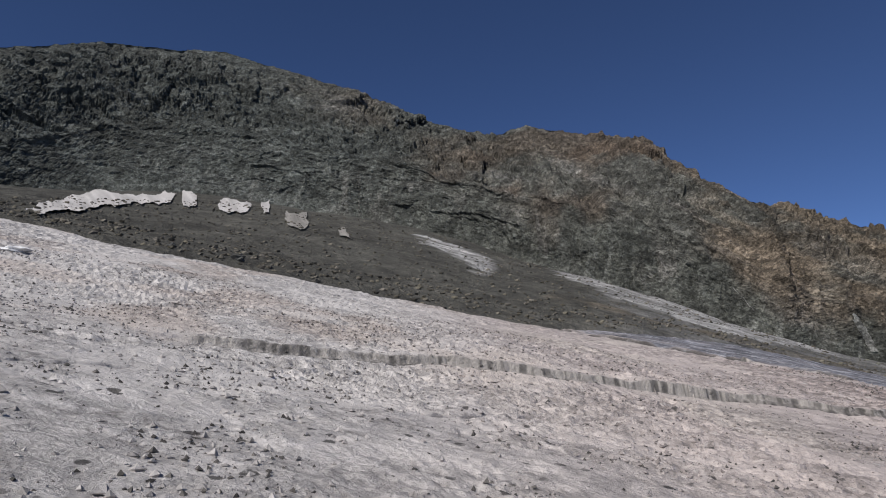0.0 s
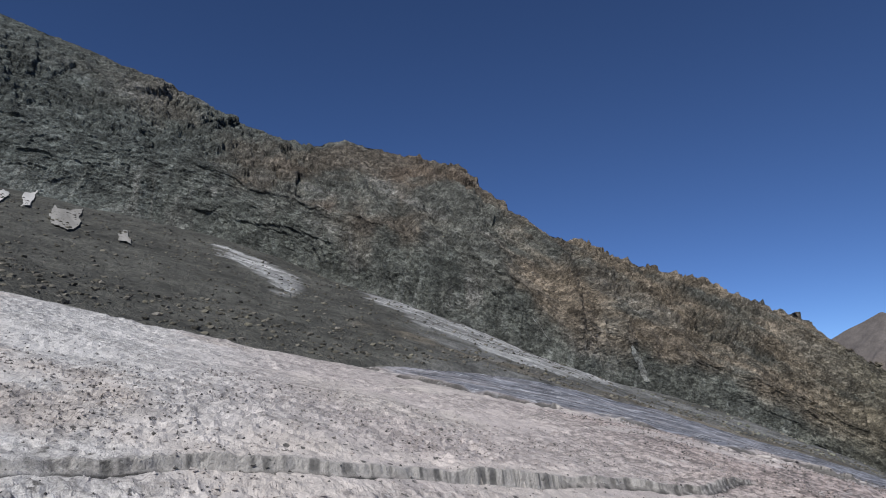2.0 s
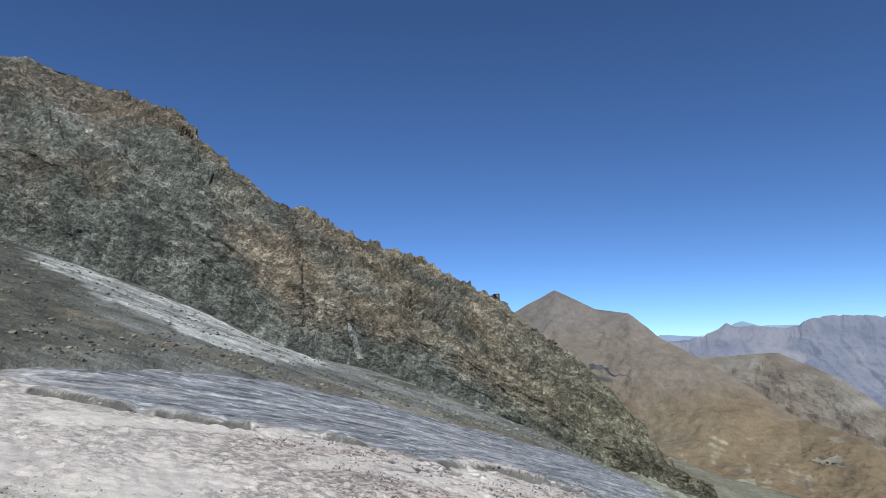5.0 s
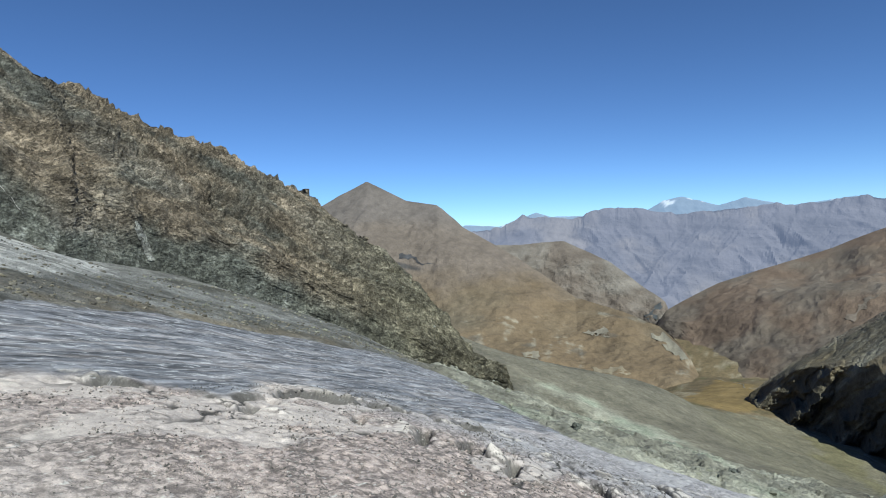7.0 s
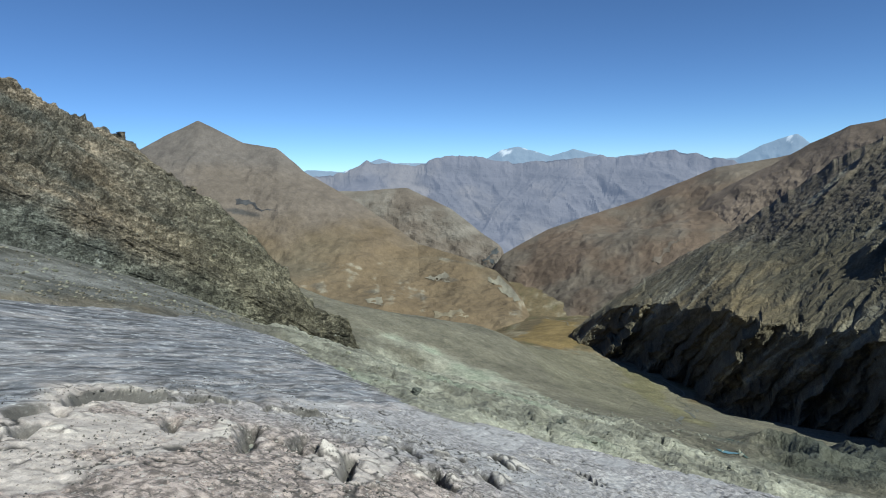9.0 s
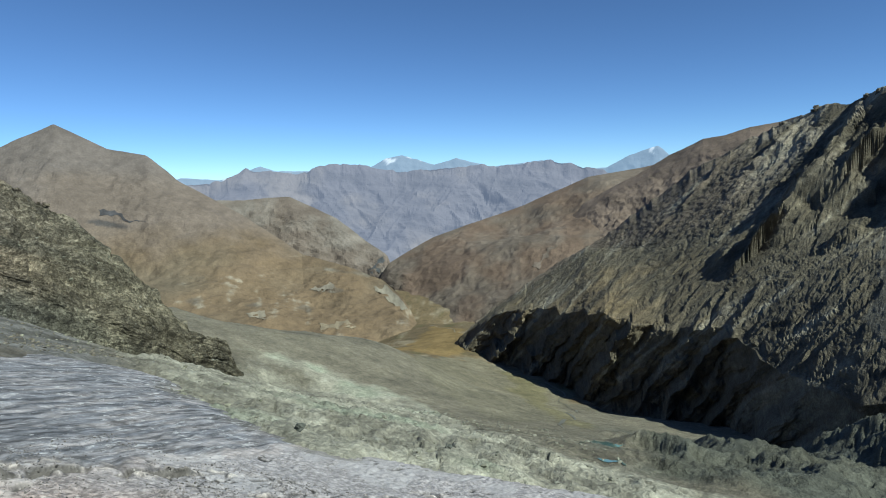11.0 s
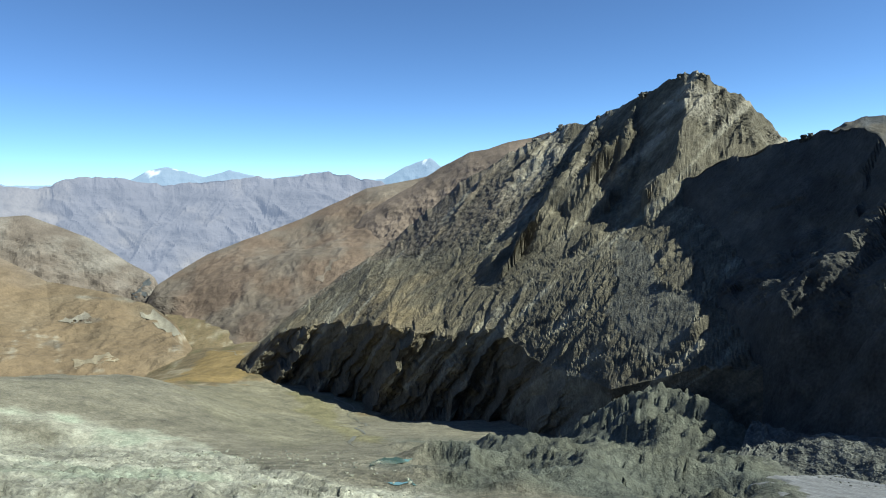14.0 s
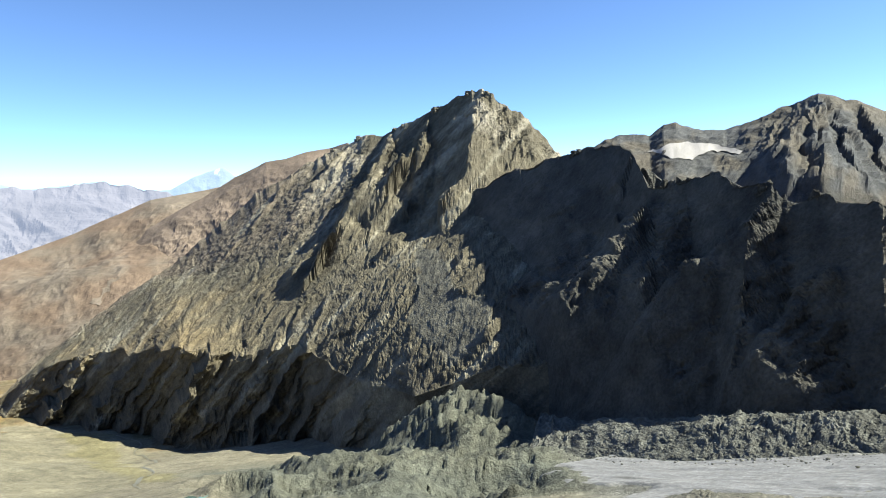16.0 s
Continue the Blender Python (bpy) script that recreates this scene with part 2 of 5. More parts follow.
def ice_mat(name):
    """Old glacier ice: crumbly and dirty where Kind is red, streaked where it is green, with dark grit where it is blue."""
    m = bpy.data.materials.new(name)
    m.use_nodes = True
    t = m.node_tree
    b = t.nodes["Principled BSDF"]
    b.inputs["Roughness"].default_value, b.inputs["Specular IOR Level"].default_value = 0.75, 0.3
    geo = t.nodes.new("ShaderNodeNewGeometry")
    atts = []
    for n in ("Col", "Kind"):
        atts.append(t.nodes.new("ShaderNodeAttribute"))
        atts[-1].attribute_name = n
    sep = t.nodes.new("ShaderNodeSeparateColor")
    t.links.new(atts[1].outputs["Color"], sep.inputs[0])

    def math_(op, x, y):
        n = t.nodes.new("ShaderNodeMath")
        n.operation = op
        for k, v in enumerate((x, y)):
            if isinstance(v, (int, float)):
                n.inputs[k].default_value = v
            else:
                t.links.new(v, n.inputs[k])
        return n.outputs[0]

    def noise_(scale, detail, rough, stretch=None, turn=0.0):
        n = t.nodes.new("ShaderNodeTexNoise")
        n.inputs["Scale"].default_value, n.inputs["Detail"].default_value, n.inputs["Roughness"].default_value = scale, detail, rough
        v = geo.outputs["Position"]
        if stretch:
            mp = t.nodes.new("ShaderNodeMapping")
            mp.inputs["Rotation"].default_value = (0, 0, turn)
            mp2 = t.nodes.new("ShaderNodeMapping")
            mp2.inputs["Scale"].default_value = stretch
            t.links.new(v, mp.inputs["Vector"])
            t.links.new(mp.outputs[0], mp2.inputs["Vector"])
            v = mp2.outputs[0]
        t.links.new(v, n.inputs["Vector"])
        return n.outputs["Fac"]

    def span(x, a0, a1, b0, b1):
        n = t.nodes.new("ShaderNodeMapRange")
        for k, v in zip(("From Min", "From Max", "To Min", "To Max"), (a0, a1, b0, b1)):
            n.inputs[k].default_value = v
        t.links.new(x, n.inputs["Value"])
        return n.outputs[0]

    def fade(x, share):
        """1 where share is 0, x where it is 1."""
        return math_("ADD", 1.0, math_("MULTIPLY", math_("SUBTRACT", x, 1.0), share))

    def tint(c, colour, share):
        n = t.nodes.new("ShaderNodeMix")
        n.data_type = "RGBA"
        t.links.new(c, n.inputs["A"])
        n.inputs["B"].default_value = (*colour, 1)
        t.links.new(share, n.inputs["Factor"])
        return n.outputs["Result"]

    crumb, fine, broad = noise_(0.8, 9.0, 0.7, (0.9, 0.9, 1.0), 0.1), noise_(5.0, 4.0, 0.6), noise_(0.3, 4.0, 0.6)
    streak, thread = noise_(1.0, 9.0, 0.7, (0.07, 0.42, 0.1), 0.12), noise_(1.0, 7.0, 0.62, (0.05, 0.3, 0.1), 0.16)
    k = math_("MULTIPLY", span(fine, 0.3, 0.7, 0.84, 1.16), span(broad, 0.3, 0.7, 0.86, 1.14))
    k = math_("MULTIPLY", k, fade(span(crumb, 0.42, 0.57, 0.42, 1.22), sep.outputs[0]))
    k = math_("MULTIPLY", k, fade(span(streak, 0.4, 0.6, 0.35, 1.4), sep.outputs[1]))
    sc = t.nodes.new("ShaderNodeVectorMath")
    sc.operation = "SCALE"
    t.links.new(atts[0].outputs["Color"], sc.inputs[0])
    t.links.new(k, sc.inputs["Scale"])
    c = sc.outputs[0]
    white = span(math_("ABSOLUTE", math_("SUBTRACT", thread, 0.5), 0), 0.008, 0.02, 0.85, 0.0)
    c = tint(c, (0.5, 0.5, 0.52), math_("MULTIPLY", math_("MULTIPLY", white, span(broad, 0.45, 0.6, 0.0, 1.0)), sep.outputs[1]))
    vor = t.nodes.new("ShaderNodeTexVoronoi")
    vor.inputs["Scale"].default_value = 0.75
    t.links.new(geo.outputs["Position"], vor.inputs["Vector"])
    spot = math_("MULTIPLY", span(math_("ADD", vor.outputs["Distance"], math_("MULTIPLY", math_("SUBTRACT", crumb, 0.5), 0.9)), 0.16, 0.2, 1.0, 0.0), span(noise_(0.22, 3.0, 0.6), 0.46, 0.56, 0.0, 0.9))
    c = tint(c, (0.06, 0.056, 0.052), math_("MULTIPLY", spot, sep.outputs[2]))
    # thin open cracks and pale flakes in the dirty ice
    push = t.nodes.new("ShaderNodeVectorMath")
    push.operation = "MULTIPLY_ADD"
    soft = t.nodes.new("ShaderNodeTexNoise")
    soft.inputs["Scale"].default_value, soft.inputs["Detail"].default_value = 0.5, 5.0
    t.links.new(geo.outputs["Position"], soft.inputs["Vector"])
    t.links.new(soft.outputs["Color"], push.inputs[0])
    push.inputs[1].default_value = (3.5, 3.5, 3.5)
    t.links.new(geo.outputs["Position"], push.inputs[2])
    web = t.nodes.new("ShaderNodeTexVoronoi")
    web.feature = "DISTANCE_TO_EDGE"
    web.inputs["Scale"].default_value = 0.42
    t.links.new(push.outputs[0], web.inputs["Vector"])
    line = math_("MULTIPLY", span(web.outputs["Distance"], 0.02, 0.07, 1.0, 0.0), span(noise_(0.12, 3.0, 0.6), 0.47, 0.56, 0.0, 0.85))
    line = math_("MULTIPLY", line, sep.outputs[0])
    c = tint(c, (0.1, 0.088, 0.08), line)
    c = tint(c, (0.62, 0.6, 0.57), math_("MULTIPLY", span(noise_(1.6, 5.0, 0.65, (0.5, 1.0, 1.0), 0.3), 0.6, 0.66, 0.0, 0.7), sep.outputs[0]))
    t.links.new(c, b.inputs["Base Color"])
    h = math_("ADD", math_("MULTIPLY", crumb, math_("ADD", 0.35, math_("MULTIPLY", sep.outputs[0], 1.1))), math_("ADD", math_("MULTIPLY", fine, 0.15), math_("MULTIPLY", streak, sep.outputs[1])))
    bp = t.nodes.new("ShaderNodeBump")
    bp.inputs["Strength"].default_value, bp.inputs["Distance"].default_value = 1.0, 0.55
    t.links.new(h, bp.inputs["Height"])
    t.links.new(bp.outputs[0], b.inputs["Normal"])
    return m


ICE = ice_mat("dirty_ice")


def water_mat(name, colour):
    m = bpy.data.materials.new(name)
    m.use_nodes = True
    b = m.node_tree.nodes["Principled BSDF"]
    b.inputs["Base Color"].default_value = (*colour, 1)
    b.inputs["Roughness"].default_value = 0.12
    n = m.node_tree.nodes.new("ShaderNodeTexNoise")
    n.inputs["Scale"].default_value = 3.0
    bp = m.node_tree.nodes.new("ShaderNodeBump")
    bp.inputs["Strength"].default_value, bp.inputs["Distance"].default_value = 0.15, 0.1
    m.node_tree.links.new(n.outputs["Fac"], bp.inputs["Height"])
    m.node_tree.links.new(bp.outputs[0], b.inputs["Normal"])
    return m


WATER = water_mat("milky_meltwater", (0.10, 0.17, 0.16))
BROOK = water_mat("shallow_brook", (0.13, 0.125, 0.095))
BROOK.node_tree.nodes["Principled BSDF"].inputs["Roughness"].default_value = 0.45
# ---- plan: spot heights, feet and crests, in metres ----
SPOTS = [
    (-17, 45, 298), (-5, 52, 296), (7, 57, 295), (-18, 65, 302), (29, 74, 294), (55, 90, 293), (-1, 83, 304), (-22, 134, 318), (13, 164, 314),
    (32, 165, 310), (48, 139, 303), (88, 90, 288), (93, 117, 290), (81, 132, 296), (104, 82, 281), (152, 89, 267), (168, 75, 257), (176, 52, 250),
    (266, 47, 221), (229, 101, 246), (203, 161, 268), (161, 160, 280), (173, 197, 283), (366, 227, 223), (278, -3, 206), (323, 173, 230), (321, 13, 202),
    (717, 409, 186), (1197, 437, 36), (1091, 234, -1), (488, -130, 119), (878, 98, 25), (2234, 141, -225),]
BEYOND = [
    (-200, -100, 325), (0, -250, 285), (-500, 200, 430), (200, -600, 260),]
HEAD_FOOT = [
    (-349, 514, 456), (-291, 560, 486), (-219, 570, 487), (-144, 562, 469), (-54, 537, 443), (5, 499, 426), (49, 456, 399), (83, 420, 375),
    (124, 393, 358), (164, 367, 336), (198, 344, 313), (247, 354, 306), (298, 330, 286), (345, 309, 263), (379, 289, 241), (410, 269, 220),
    (433, 266, 208), (453, 249, 190), (505, 254, 171), (546, 235, 150), (576, 207, 135),]
HEAD_CREST = [
    (-464, 654, 690), (-384, 726, 739), (-254, 780, 752), (-171, 781, 722), (-61, 767, 677), (21, 738, 624), (79, 694, 584), (121, 667, 586),
    (164, 637, 565), (227, 595, 531), (263, 547, 477), (283, 514, 446), (312, 520, 441), (359, 456, 400), (391, 414, 369), (413, 383, 353),
    (430, 363, 329), (452, 334, 303), (470, 305, 265), (486, 273, 217), (522, 265, 197), (555, 238, 159), (586, 210, 135),]
MT_A_FOOT = [
    (1791, 168, -146), (1524, -40, -148), (1155, -176, -103), (951, -280, -38), (682, -253, 34), (500, -289, 100), (395, -291, 132), (295, -312, 156),]
MT_A_BENCH = [
    (1811, 166, -146), (1803, 132, -118), (1726, 50, -42), (1573, -54, 0), (1259, -162, 54), (1140, -244, 54), (1019, -300, 84), (799, -285, 87),
    (586, -266, 121), (494, -297, 165), (425, -346, 181),]
MT_A_MID = [
    (1841, 165, -153), (1996, 51, -90), (1929, -216, 95), (1600, -342, 137), (1408, -457, 207), (1300, -536, 234), (1225, -619, 263), (1123, -689, 307),
    (1061, -774, 336), (982, -863, 331),]
MT_A_CREST = [
    (1891, 166, -162), (2046, 50, -94), (2091, -92, -4), (2066, -310, 132), (1967, -516, 313), (1881, -619, 381), (1791, -713, 438), (1714, -761, 470),
    (1624, -785, 465), (1539, -775, 478), (1406, -803, 506), (1305, -830, 538), (1256, -848, 543), (1219, -864, 520), (1164, -885, 463),
    (1127, -927, 392), (1068, -990, 330),]
RED_CREST = [
    (3727, -211, -32), (3722, -276, 13), (3710, -473, 150), (3690, -603, 228), (3664, -734, 297), (3626, -897, 404), (3532, -1042, 477),
    (3450, -1133, 493), (3411, -1239, 527), (3364, -1357, 540), (3222, -1431, 572), (3156, -1567, 553), (3070, -1723, 424),]
TONGUE_SIDE = [(422, -282, 142), (366, -262, 149), (305, -304, 162), (246, -330, 182), (204, -344, 194)]
# the last two foot and crest points run on unseen, added to cast shade
DARK_FOOT = [
    (1123, -639, 269), (909, -529, 205), (722, -449, 160), (551, -350, 125), (440, -300, 130), (352, -262, 140), (300, -262, 158), (248, -268, 176),
    (216, -272, 188), (165, -274, 205), (60, -330, 230), (-80, -360, 250),]
DARK_CREST = [
    (1131, -644, 274), (1015, -641, 308), (899, -631, 346), (841, -625, 351), (783, -616, 361), (725, -607, 366), (668, -595, 372),
    (597, -566, 371), (536, -528, 359), (497, -496, 339), (458, -464, 322), (432, -460, 326), (412, -457, 329), (366, -435, 334),
    (337, -420, 325), (306, -405, 324), (286, -399, 314), (264, -392, 316), (243, -384, 315), (220, -373, 314),
    (130, -440, 360), (-60, -500, 450),]
PEAK_B_FOOT = [
    (1700, 1623, -117), (1856, 1270, -201), (1931, 936, -265), (2040, 652, -264), (2200, 407, -257), (2515, 323, -266),]
PEAK_B_CREST = [
    (2667, 2637, 298), (2852, 2435, 478), (2951, 2313, 565), (3030, 2208, 633), (3155, 2023, 510), (3160, 1820, 471), (3140, 1649, 335),
    (3171, 1346, 156), (3081, 1010, -39), (2947, 744, -91), (2882, 569, -141), (2609, 379, -242),]
HILL_C_CREST = [
    (3611, 1824, 214), (3726, 1573, 205), (3825, 1308, 223), (3856, 1027, 76), (3846, 849, -58), (3774, 697, -137), (3678, 664, -175),]
HILL_E_FOOT = [
    (3376, 702, -182), (2812, 439, -227), (2535, 200, -214), (2339, -41, -182),]
HILL_E_CREST = [
    (3471, 736, -202), (3820, 430, -43), (4037, -122, 123), (4101, -529, 287), (4141, -869, 335), (4098, -1044, 381), (4049, -1214, 346),
    (3933, -1537, 265),]
RANGE_CREST = [
    (3678, 2689, 316), (3971, 2231, 294), (4068, 2049, 320), (4147, 1882, 331), (4211, 1730, 404), (4270, 1578, 378), (4324, 1418, 363),
    (4376, 1247, 417), (4444, 965, 402), (4491, 709, 361), (4526, 401, 387), (4540, 87, 374), (4525, -331, 413), (4491, -626, 349), (4434, -933, 242),]
SNOW_CREST = [
    (4247, 2312, 325), (4291, 2227, 358), (4402, 1996, 335), (4509, 1737, 425), (4545, 1640, 388), (4718, 1025, 371), (4749, 865, 456), (4768, 744, 481),
    (4798, 505, 401), (4811, 338, 451), (4820, 90, 377), (4809, -291, 416), (4785, -541, 333), (4755, -750, 348), (4724, -915, 430), (4683, -1096, 490),
    (4648, -1233, 374), (4552, -1538, 222),]
BACK_CREST = [
    (2039, -1638, 372), (1888, -1803, 441), (1781, -1904, 499), (1698, -1975, 482), (1663, -2003, 526), (1626, -2032, 521), (1570, -2073, 489),
    (1482, -2134, 487), (1369, -2146, 517), (1254, -2155, 556), (1159, -2149, 577), (1110, -2228, 556), (1045, -2312, 516), (901, -2527, 423),]


def _spline():
    a = np.array(SPOTS + BEYOND + HEAD_FOOT + MT_A_FOOT + TONGUE_SIDE + PEAK_B_FOOT, float)
    n = len(a)
    d = np.hypot(a[:, None, 0] - a[None, :, 0], a[:, None, 1] - a[None, :, 1])
    m = np.zeros((n + 3, n + 3))
    m[:n, :n], m[:n, n], m[:n, n + 1:] = d - np.eye(n) * 6, 1, a[:, :2] / 1000
    m[n:, :n] = m[:n, n:].T
    return a, np.linalg.solve(m, np.r_[a[:, 2], 0, 0, 0])


KNOTS, WEIGHTS = _spline()


def lie(x, y):
    """The smooth lie of the land."""
    n = len(KNOTS)
    z = WEIGHTS[n] + WEIGHTS[n + 1] * x / 1000 + WEIGHTS[n + 2] * y / 1000
    for k in range(n):
        z = z + WEIGHTS[k] * np.hypot(x - KNOTS[k, 0], y - KNOTS[k, 1])
    r = np.hypot(x - EX, y - EY)
    az = np.degrees(np.arctan2(x - EX, y - EY))
    far = np.where((az > 20) & (az < 115), -260.0, 60.0)
    m = sstep(2300, 3300, r)
    return np.clip(z, -300, 520) * (1 - m) + far * m


# ---- the ice: outline and crevasses on the plan ----
ICE_EDGE_UP = [(-400, 120), (-160, 140), (-100, 155), (-60, 153), (-30, 155), (3, 168), (43, 182), (75, 196), (105, 204), (158, 214), (211, 216), (262, 208), (292, 196)]
ICE_EDGE_LOW = [(292, 196), (262, 176), (236, 160), (205, 124), (196, 104), (206, 82), (228, 52), (236, 20), (228, -20), (190, -55), (110, -70), (40, -120), (-100, -260)]
CREVASSE = [(-48, 30), (-33, 42), (-24, 50), (-11, 58), (-2, 62), (7, 64.5), (20, 69), (29, 72.5), (40, 75), (49, 76), (60, 82), (70, 84)]
UPPER_CREVASSE = [(20, 172), (38, 147), (47, 141), (56, 138), (66, 134), (80, 133), (88, 127), (94, 122), (102, 123), (115, 124), (133, 117), (141, 108), (153, 99), (157, 90)]
BLUE_EDGE = UPPER_CREVASSE[:12] + [(162, 103), (185, 98), (235, 88)]
GROOVES = [((132, 119), (105, 105)), ((141, 110), (106, 92)), ((150, 104), (105, 84)), ((142, 92), (105, 75)), ((156, 88), (121, 65)),
           ((159, 80), (133, 58)), ((170, 74), (151, 52)), ((185, 61), (169, 42)), ((113, 126), (87, 110))]
SLITS = [((-30, 118), (-21, 124)), ((-51, 92), (-46, 99)), ((-8, 38.5), (5, 48.5)), ((25, 50), (35, 55.5)), ((-26, 27), (-20, 36)), ((47, 143), (53, 134))]


def ice_share(x, y):
    """How far inside the ice, in metres (minus: outside)."""
    du, su, _ = dist_line(x, y, ICE_EDGE_UP)
    dl, sl, _ = dist_line(x, y, ICE_EDGE_LOW)
    wob = fbm(x / 18, y / 18, n=4, seed=31) * 7 + fbm(x / 70, y / 70, n=2, seed=33) * 10
    return np.minimum(-su * du, -sl * dl) + wob


def ground_height(x, y, fine=True):
    z = lie(x, y)
    r = np.hypot(x - EX, y - EY)
    az = np.degrees(np.arctan2(x - EX, y - EY))
    edge = np.interp(az, [56, 58, 60, 63, 66, 72, 78.5, 82, 84.5, 87, 93, 110], [330, 370, 470, 570, 610, 615, 590, 550, 450, 330, 275, 262])
    slabs = sstep(54, 60, az) * sstep(0, 25, edge - r) * sstep(170, 230, r)
    knolls = sstep(94, 103, az) * sstep(265, 320, r) * (1 - sstep(560, 680, r)) * (1 - sstep(126, 132, az))
    z = z + slabs * ((ridged(x / 26 + y / 60, y / 13, n=5, seed=5, gain=0.6) - 0.5) * 3.5 + fbm(x / 90, y / 90, n=2, seed=4) * 4)
    hump = ridged(x / 150 - y / 130, y / 95 + x / 200, n=2, seed=6)
    grain = ridged((x * 0.8 + y * 0.6) / 70, (x * 0.6 - y * 0.8) / 15, n=5, seed=7, gain=0.62)
    wx, wy = x + fbm(x / 14, y / 14, n=3, seed=13) * 6, y + fbm(x / 14, y / 14, n=3, seed=14) * 6
    big, bj = facets((wx * 0.8 + wy * 0.6) / 26, (wx * 0.6 - wy * 0.8) / 9, 15)
    small, sj = facets((wx * 0.8 + wy * 0.6) / 8, (wx * 0.6 - wy * 0.8) / 3.2, 16)
    slab = big * 2.0 + small * 0.9 - sstep(0.12, 0.0, bj) * 1.3 - sstep(0.14, 0.0, sj) * 0.5
    near_rim = sstep(54, 60, az) * (r > 150) * (r < 800)
    z = z + slab * np.clip(slabs * 0.7 + knolls * 0.9, 0, 1.0) * near_rim
    z = z + knolls * ((hump - 0.45) * 26 + (grain - 0.5) * 9 + fbm(x / 9, y / 9, n=4, seed=12, gain=0.65) * 1.2)
    z = z + 42 * np.exp(-((x - 930) / 260) ** 2 - ((y - 230) / 130) ** 2)
    # a steep rock hump at the foot of the pointed mountain
    dh, sh, th = dist_line(x + fbm(x / 25, y / 25, n=3, seed=17) * 9, y, [(545, -262), (488, -277), (440, -280), (400, -272)])
    hump2 = np.interp(th, [0, 0.3, 0.7, 1], [44, 42, 26, 6]) * np.clip(1 - dh / np.where(sh > 0, 22, 60), 0, 1)
    z = z + hump2 + sstep(2, 12, hump2) * (slab * 1.1 + (grain - 0.5) * 8)
    vale = sstep(620, 900, r)
    z = z + vale * fbm(x / 260, y / 260, n=5, seed=8) * 16
    z = z + fbm(x / 30, y / 30, n=4, seed=9) * 1.2 * sstep(60, 200, r) + fbm(x / 6, y / 6, n=3, seed=10) * 0.5
    return z


# ground sheet
azs = np.concatenate([np.arange(-180, -50, 5), np.arange(-50, 52, 0.42), np.arange(52, 130, 0.21), np.arange(130, 165, 0.4), np.arange(165, 181, 5)])
azs = np.append(azs[azs < 180], 180.0)
rs = np.concatenate([np.array([0.02, 3]), np.arange(6, 130, 6), 130 * 1.0105 ** np.arange(0, 293)])
rs = np.concatenate([rs, np.linspace(rs[-1] + 40, 4950, 30)])
A2, R2 = np.meshgrid(azs, rs, indexing="ij")
GX, GY = to_xy(A2, R2)
GZ = ground_height(GX, GY)
inside = ice_share(GX, GY)
GZ = GZ - sstep(-2, 10, inside) * 3.0 - 0.3 - 3 * sstep(35, 8, dist_line(GX, GY, HEAD_FOOT)[0])
n1, n2, n3 = fbm(GX / 45, GY / 45, n=5, seed=40), fbm(GX / 9, GY / 9, n=4, seed=41), fbm(GX / 220, GY / 220, n=4, seed=42)
col = tone(GX.shape, (0.085, 0.082, 0.07))
apr = fbm((GX * 0.44 + GY * 0.9) / 6, (GX * 0.9 - GY * 0.44) / 90, n=5, seed=44, gain=0.65)
col = mix3(col, (0.2, 0.197, 0.19), sstep(10, 26, A2 + n1 * 4) * np.clip(0.55 + 0.9 * apr, 0, 1) * sstep(62, 56, A2))
dscree, _, _ = dist_line(GX, GY, [(60, 240), (90, 228), (124, 222), (158, 222), (200, 216), (250, 205)])
col = mix3(col, (0.13, 0.112, 0.085), sstep(20, 8, dscree + n1 * 9) * np.clip(0.6 + 0.7 * n2, 0, 1))
APRONS = [[(72, 378), (92, 380), (122, 388), (160, 374), (200, 358), (214, 342), (190, 290), (155, 260), (118, 246), (94, 272), (76, 304), (68, 335)],
          [(-11, 405), (7, 414), (33, 376), (38, 325), (26, 265), (18, 290), (8, 325), (-4, 345)]]
for a in APRONS:
    wob = fbm(GX / 16, GY / 16, n=4, seed=46) * 7
    da = dist_line(GX + wob, GY + wob, a + a[:1])
    rib = fbm((GX * 0.44 + GY * 0.9) / 5, (GX * 0.9 - GY * 0.44) / 80, n=4, seed=45)
    col = mix3(col, (0.46, 0.45, 0.435), inside_poly(GX + wob, GY + wob, a) * sstep(0, 7, da[0] + rib * 4) * np.clip(0.75 + 0.7 * rib, 0.1, 1))
rim = np.interp(A2, [56, 58, 60, 63, 66, 72, 78.5, 82, 84.5, 87, 93, 110], [330, 370, 470, 570, 610, 615, 590, 550, 450, 330, 275, 262])
valley = sstep(52, 60, A2 + n1 * 2)
col = mix3(col, (0.16, 0.147, 0.112), valley * sstep(180, 260, R2))
col = mix3(col, (0.15, 0.14, 0.075), valley * sstep(0.2, 0.7, n3 + 0.4 * n1) * sstep(700, 950, R2) * 0.5)
ochre = sstep(1050, 1300, R2 + n3 * 260 + n1 * 110) * sstep(40, 55, A2)
col = mix3(col, (0.135, 0.105, 0.06), ochre)
col = mix3(col, (0.205, 0.18, 0.13), ochre * sstep(0.25, 0.7, n1 + 0.3 * n2) * 0.7)
col = mix3(col, (0.09, 0.085, 0.04), ochre * sstep(0.35, 0.8, fbm(GX / 120, GY / 60, n=4, seed=47)) * 0.7)
pale = sstep(54, 60, A2 + n1 * 3) * sstep(-25, 25, rim - R2 + n1 * 45 + n3 * 30) * (1 - sstep(104, 112, A2))
col = mix3(col, (0.315, 0.308, 0.252), pale * np.clip(0.8 + 0.35 * n2, 0, 1))
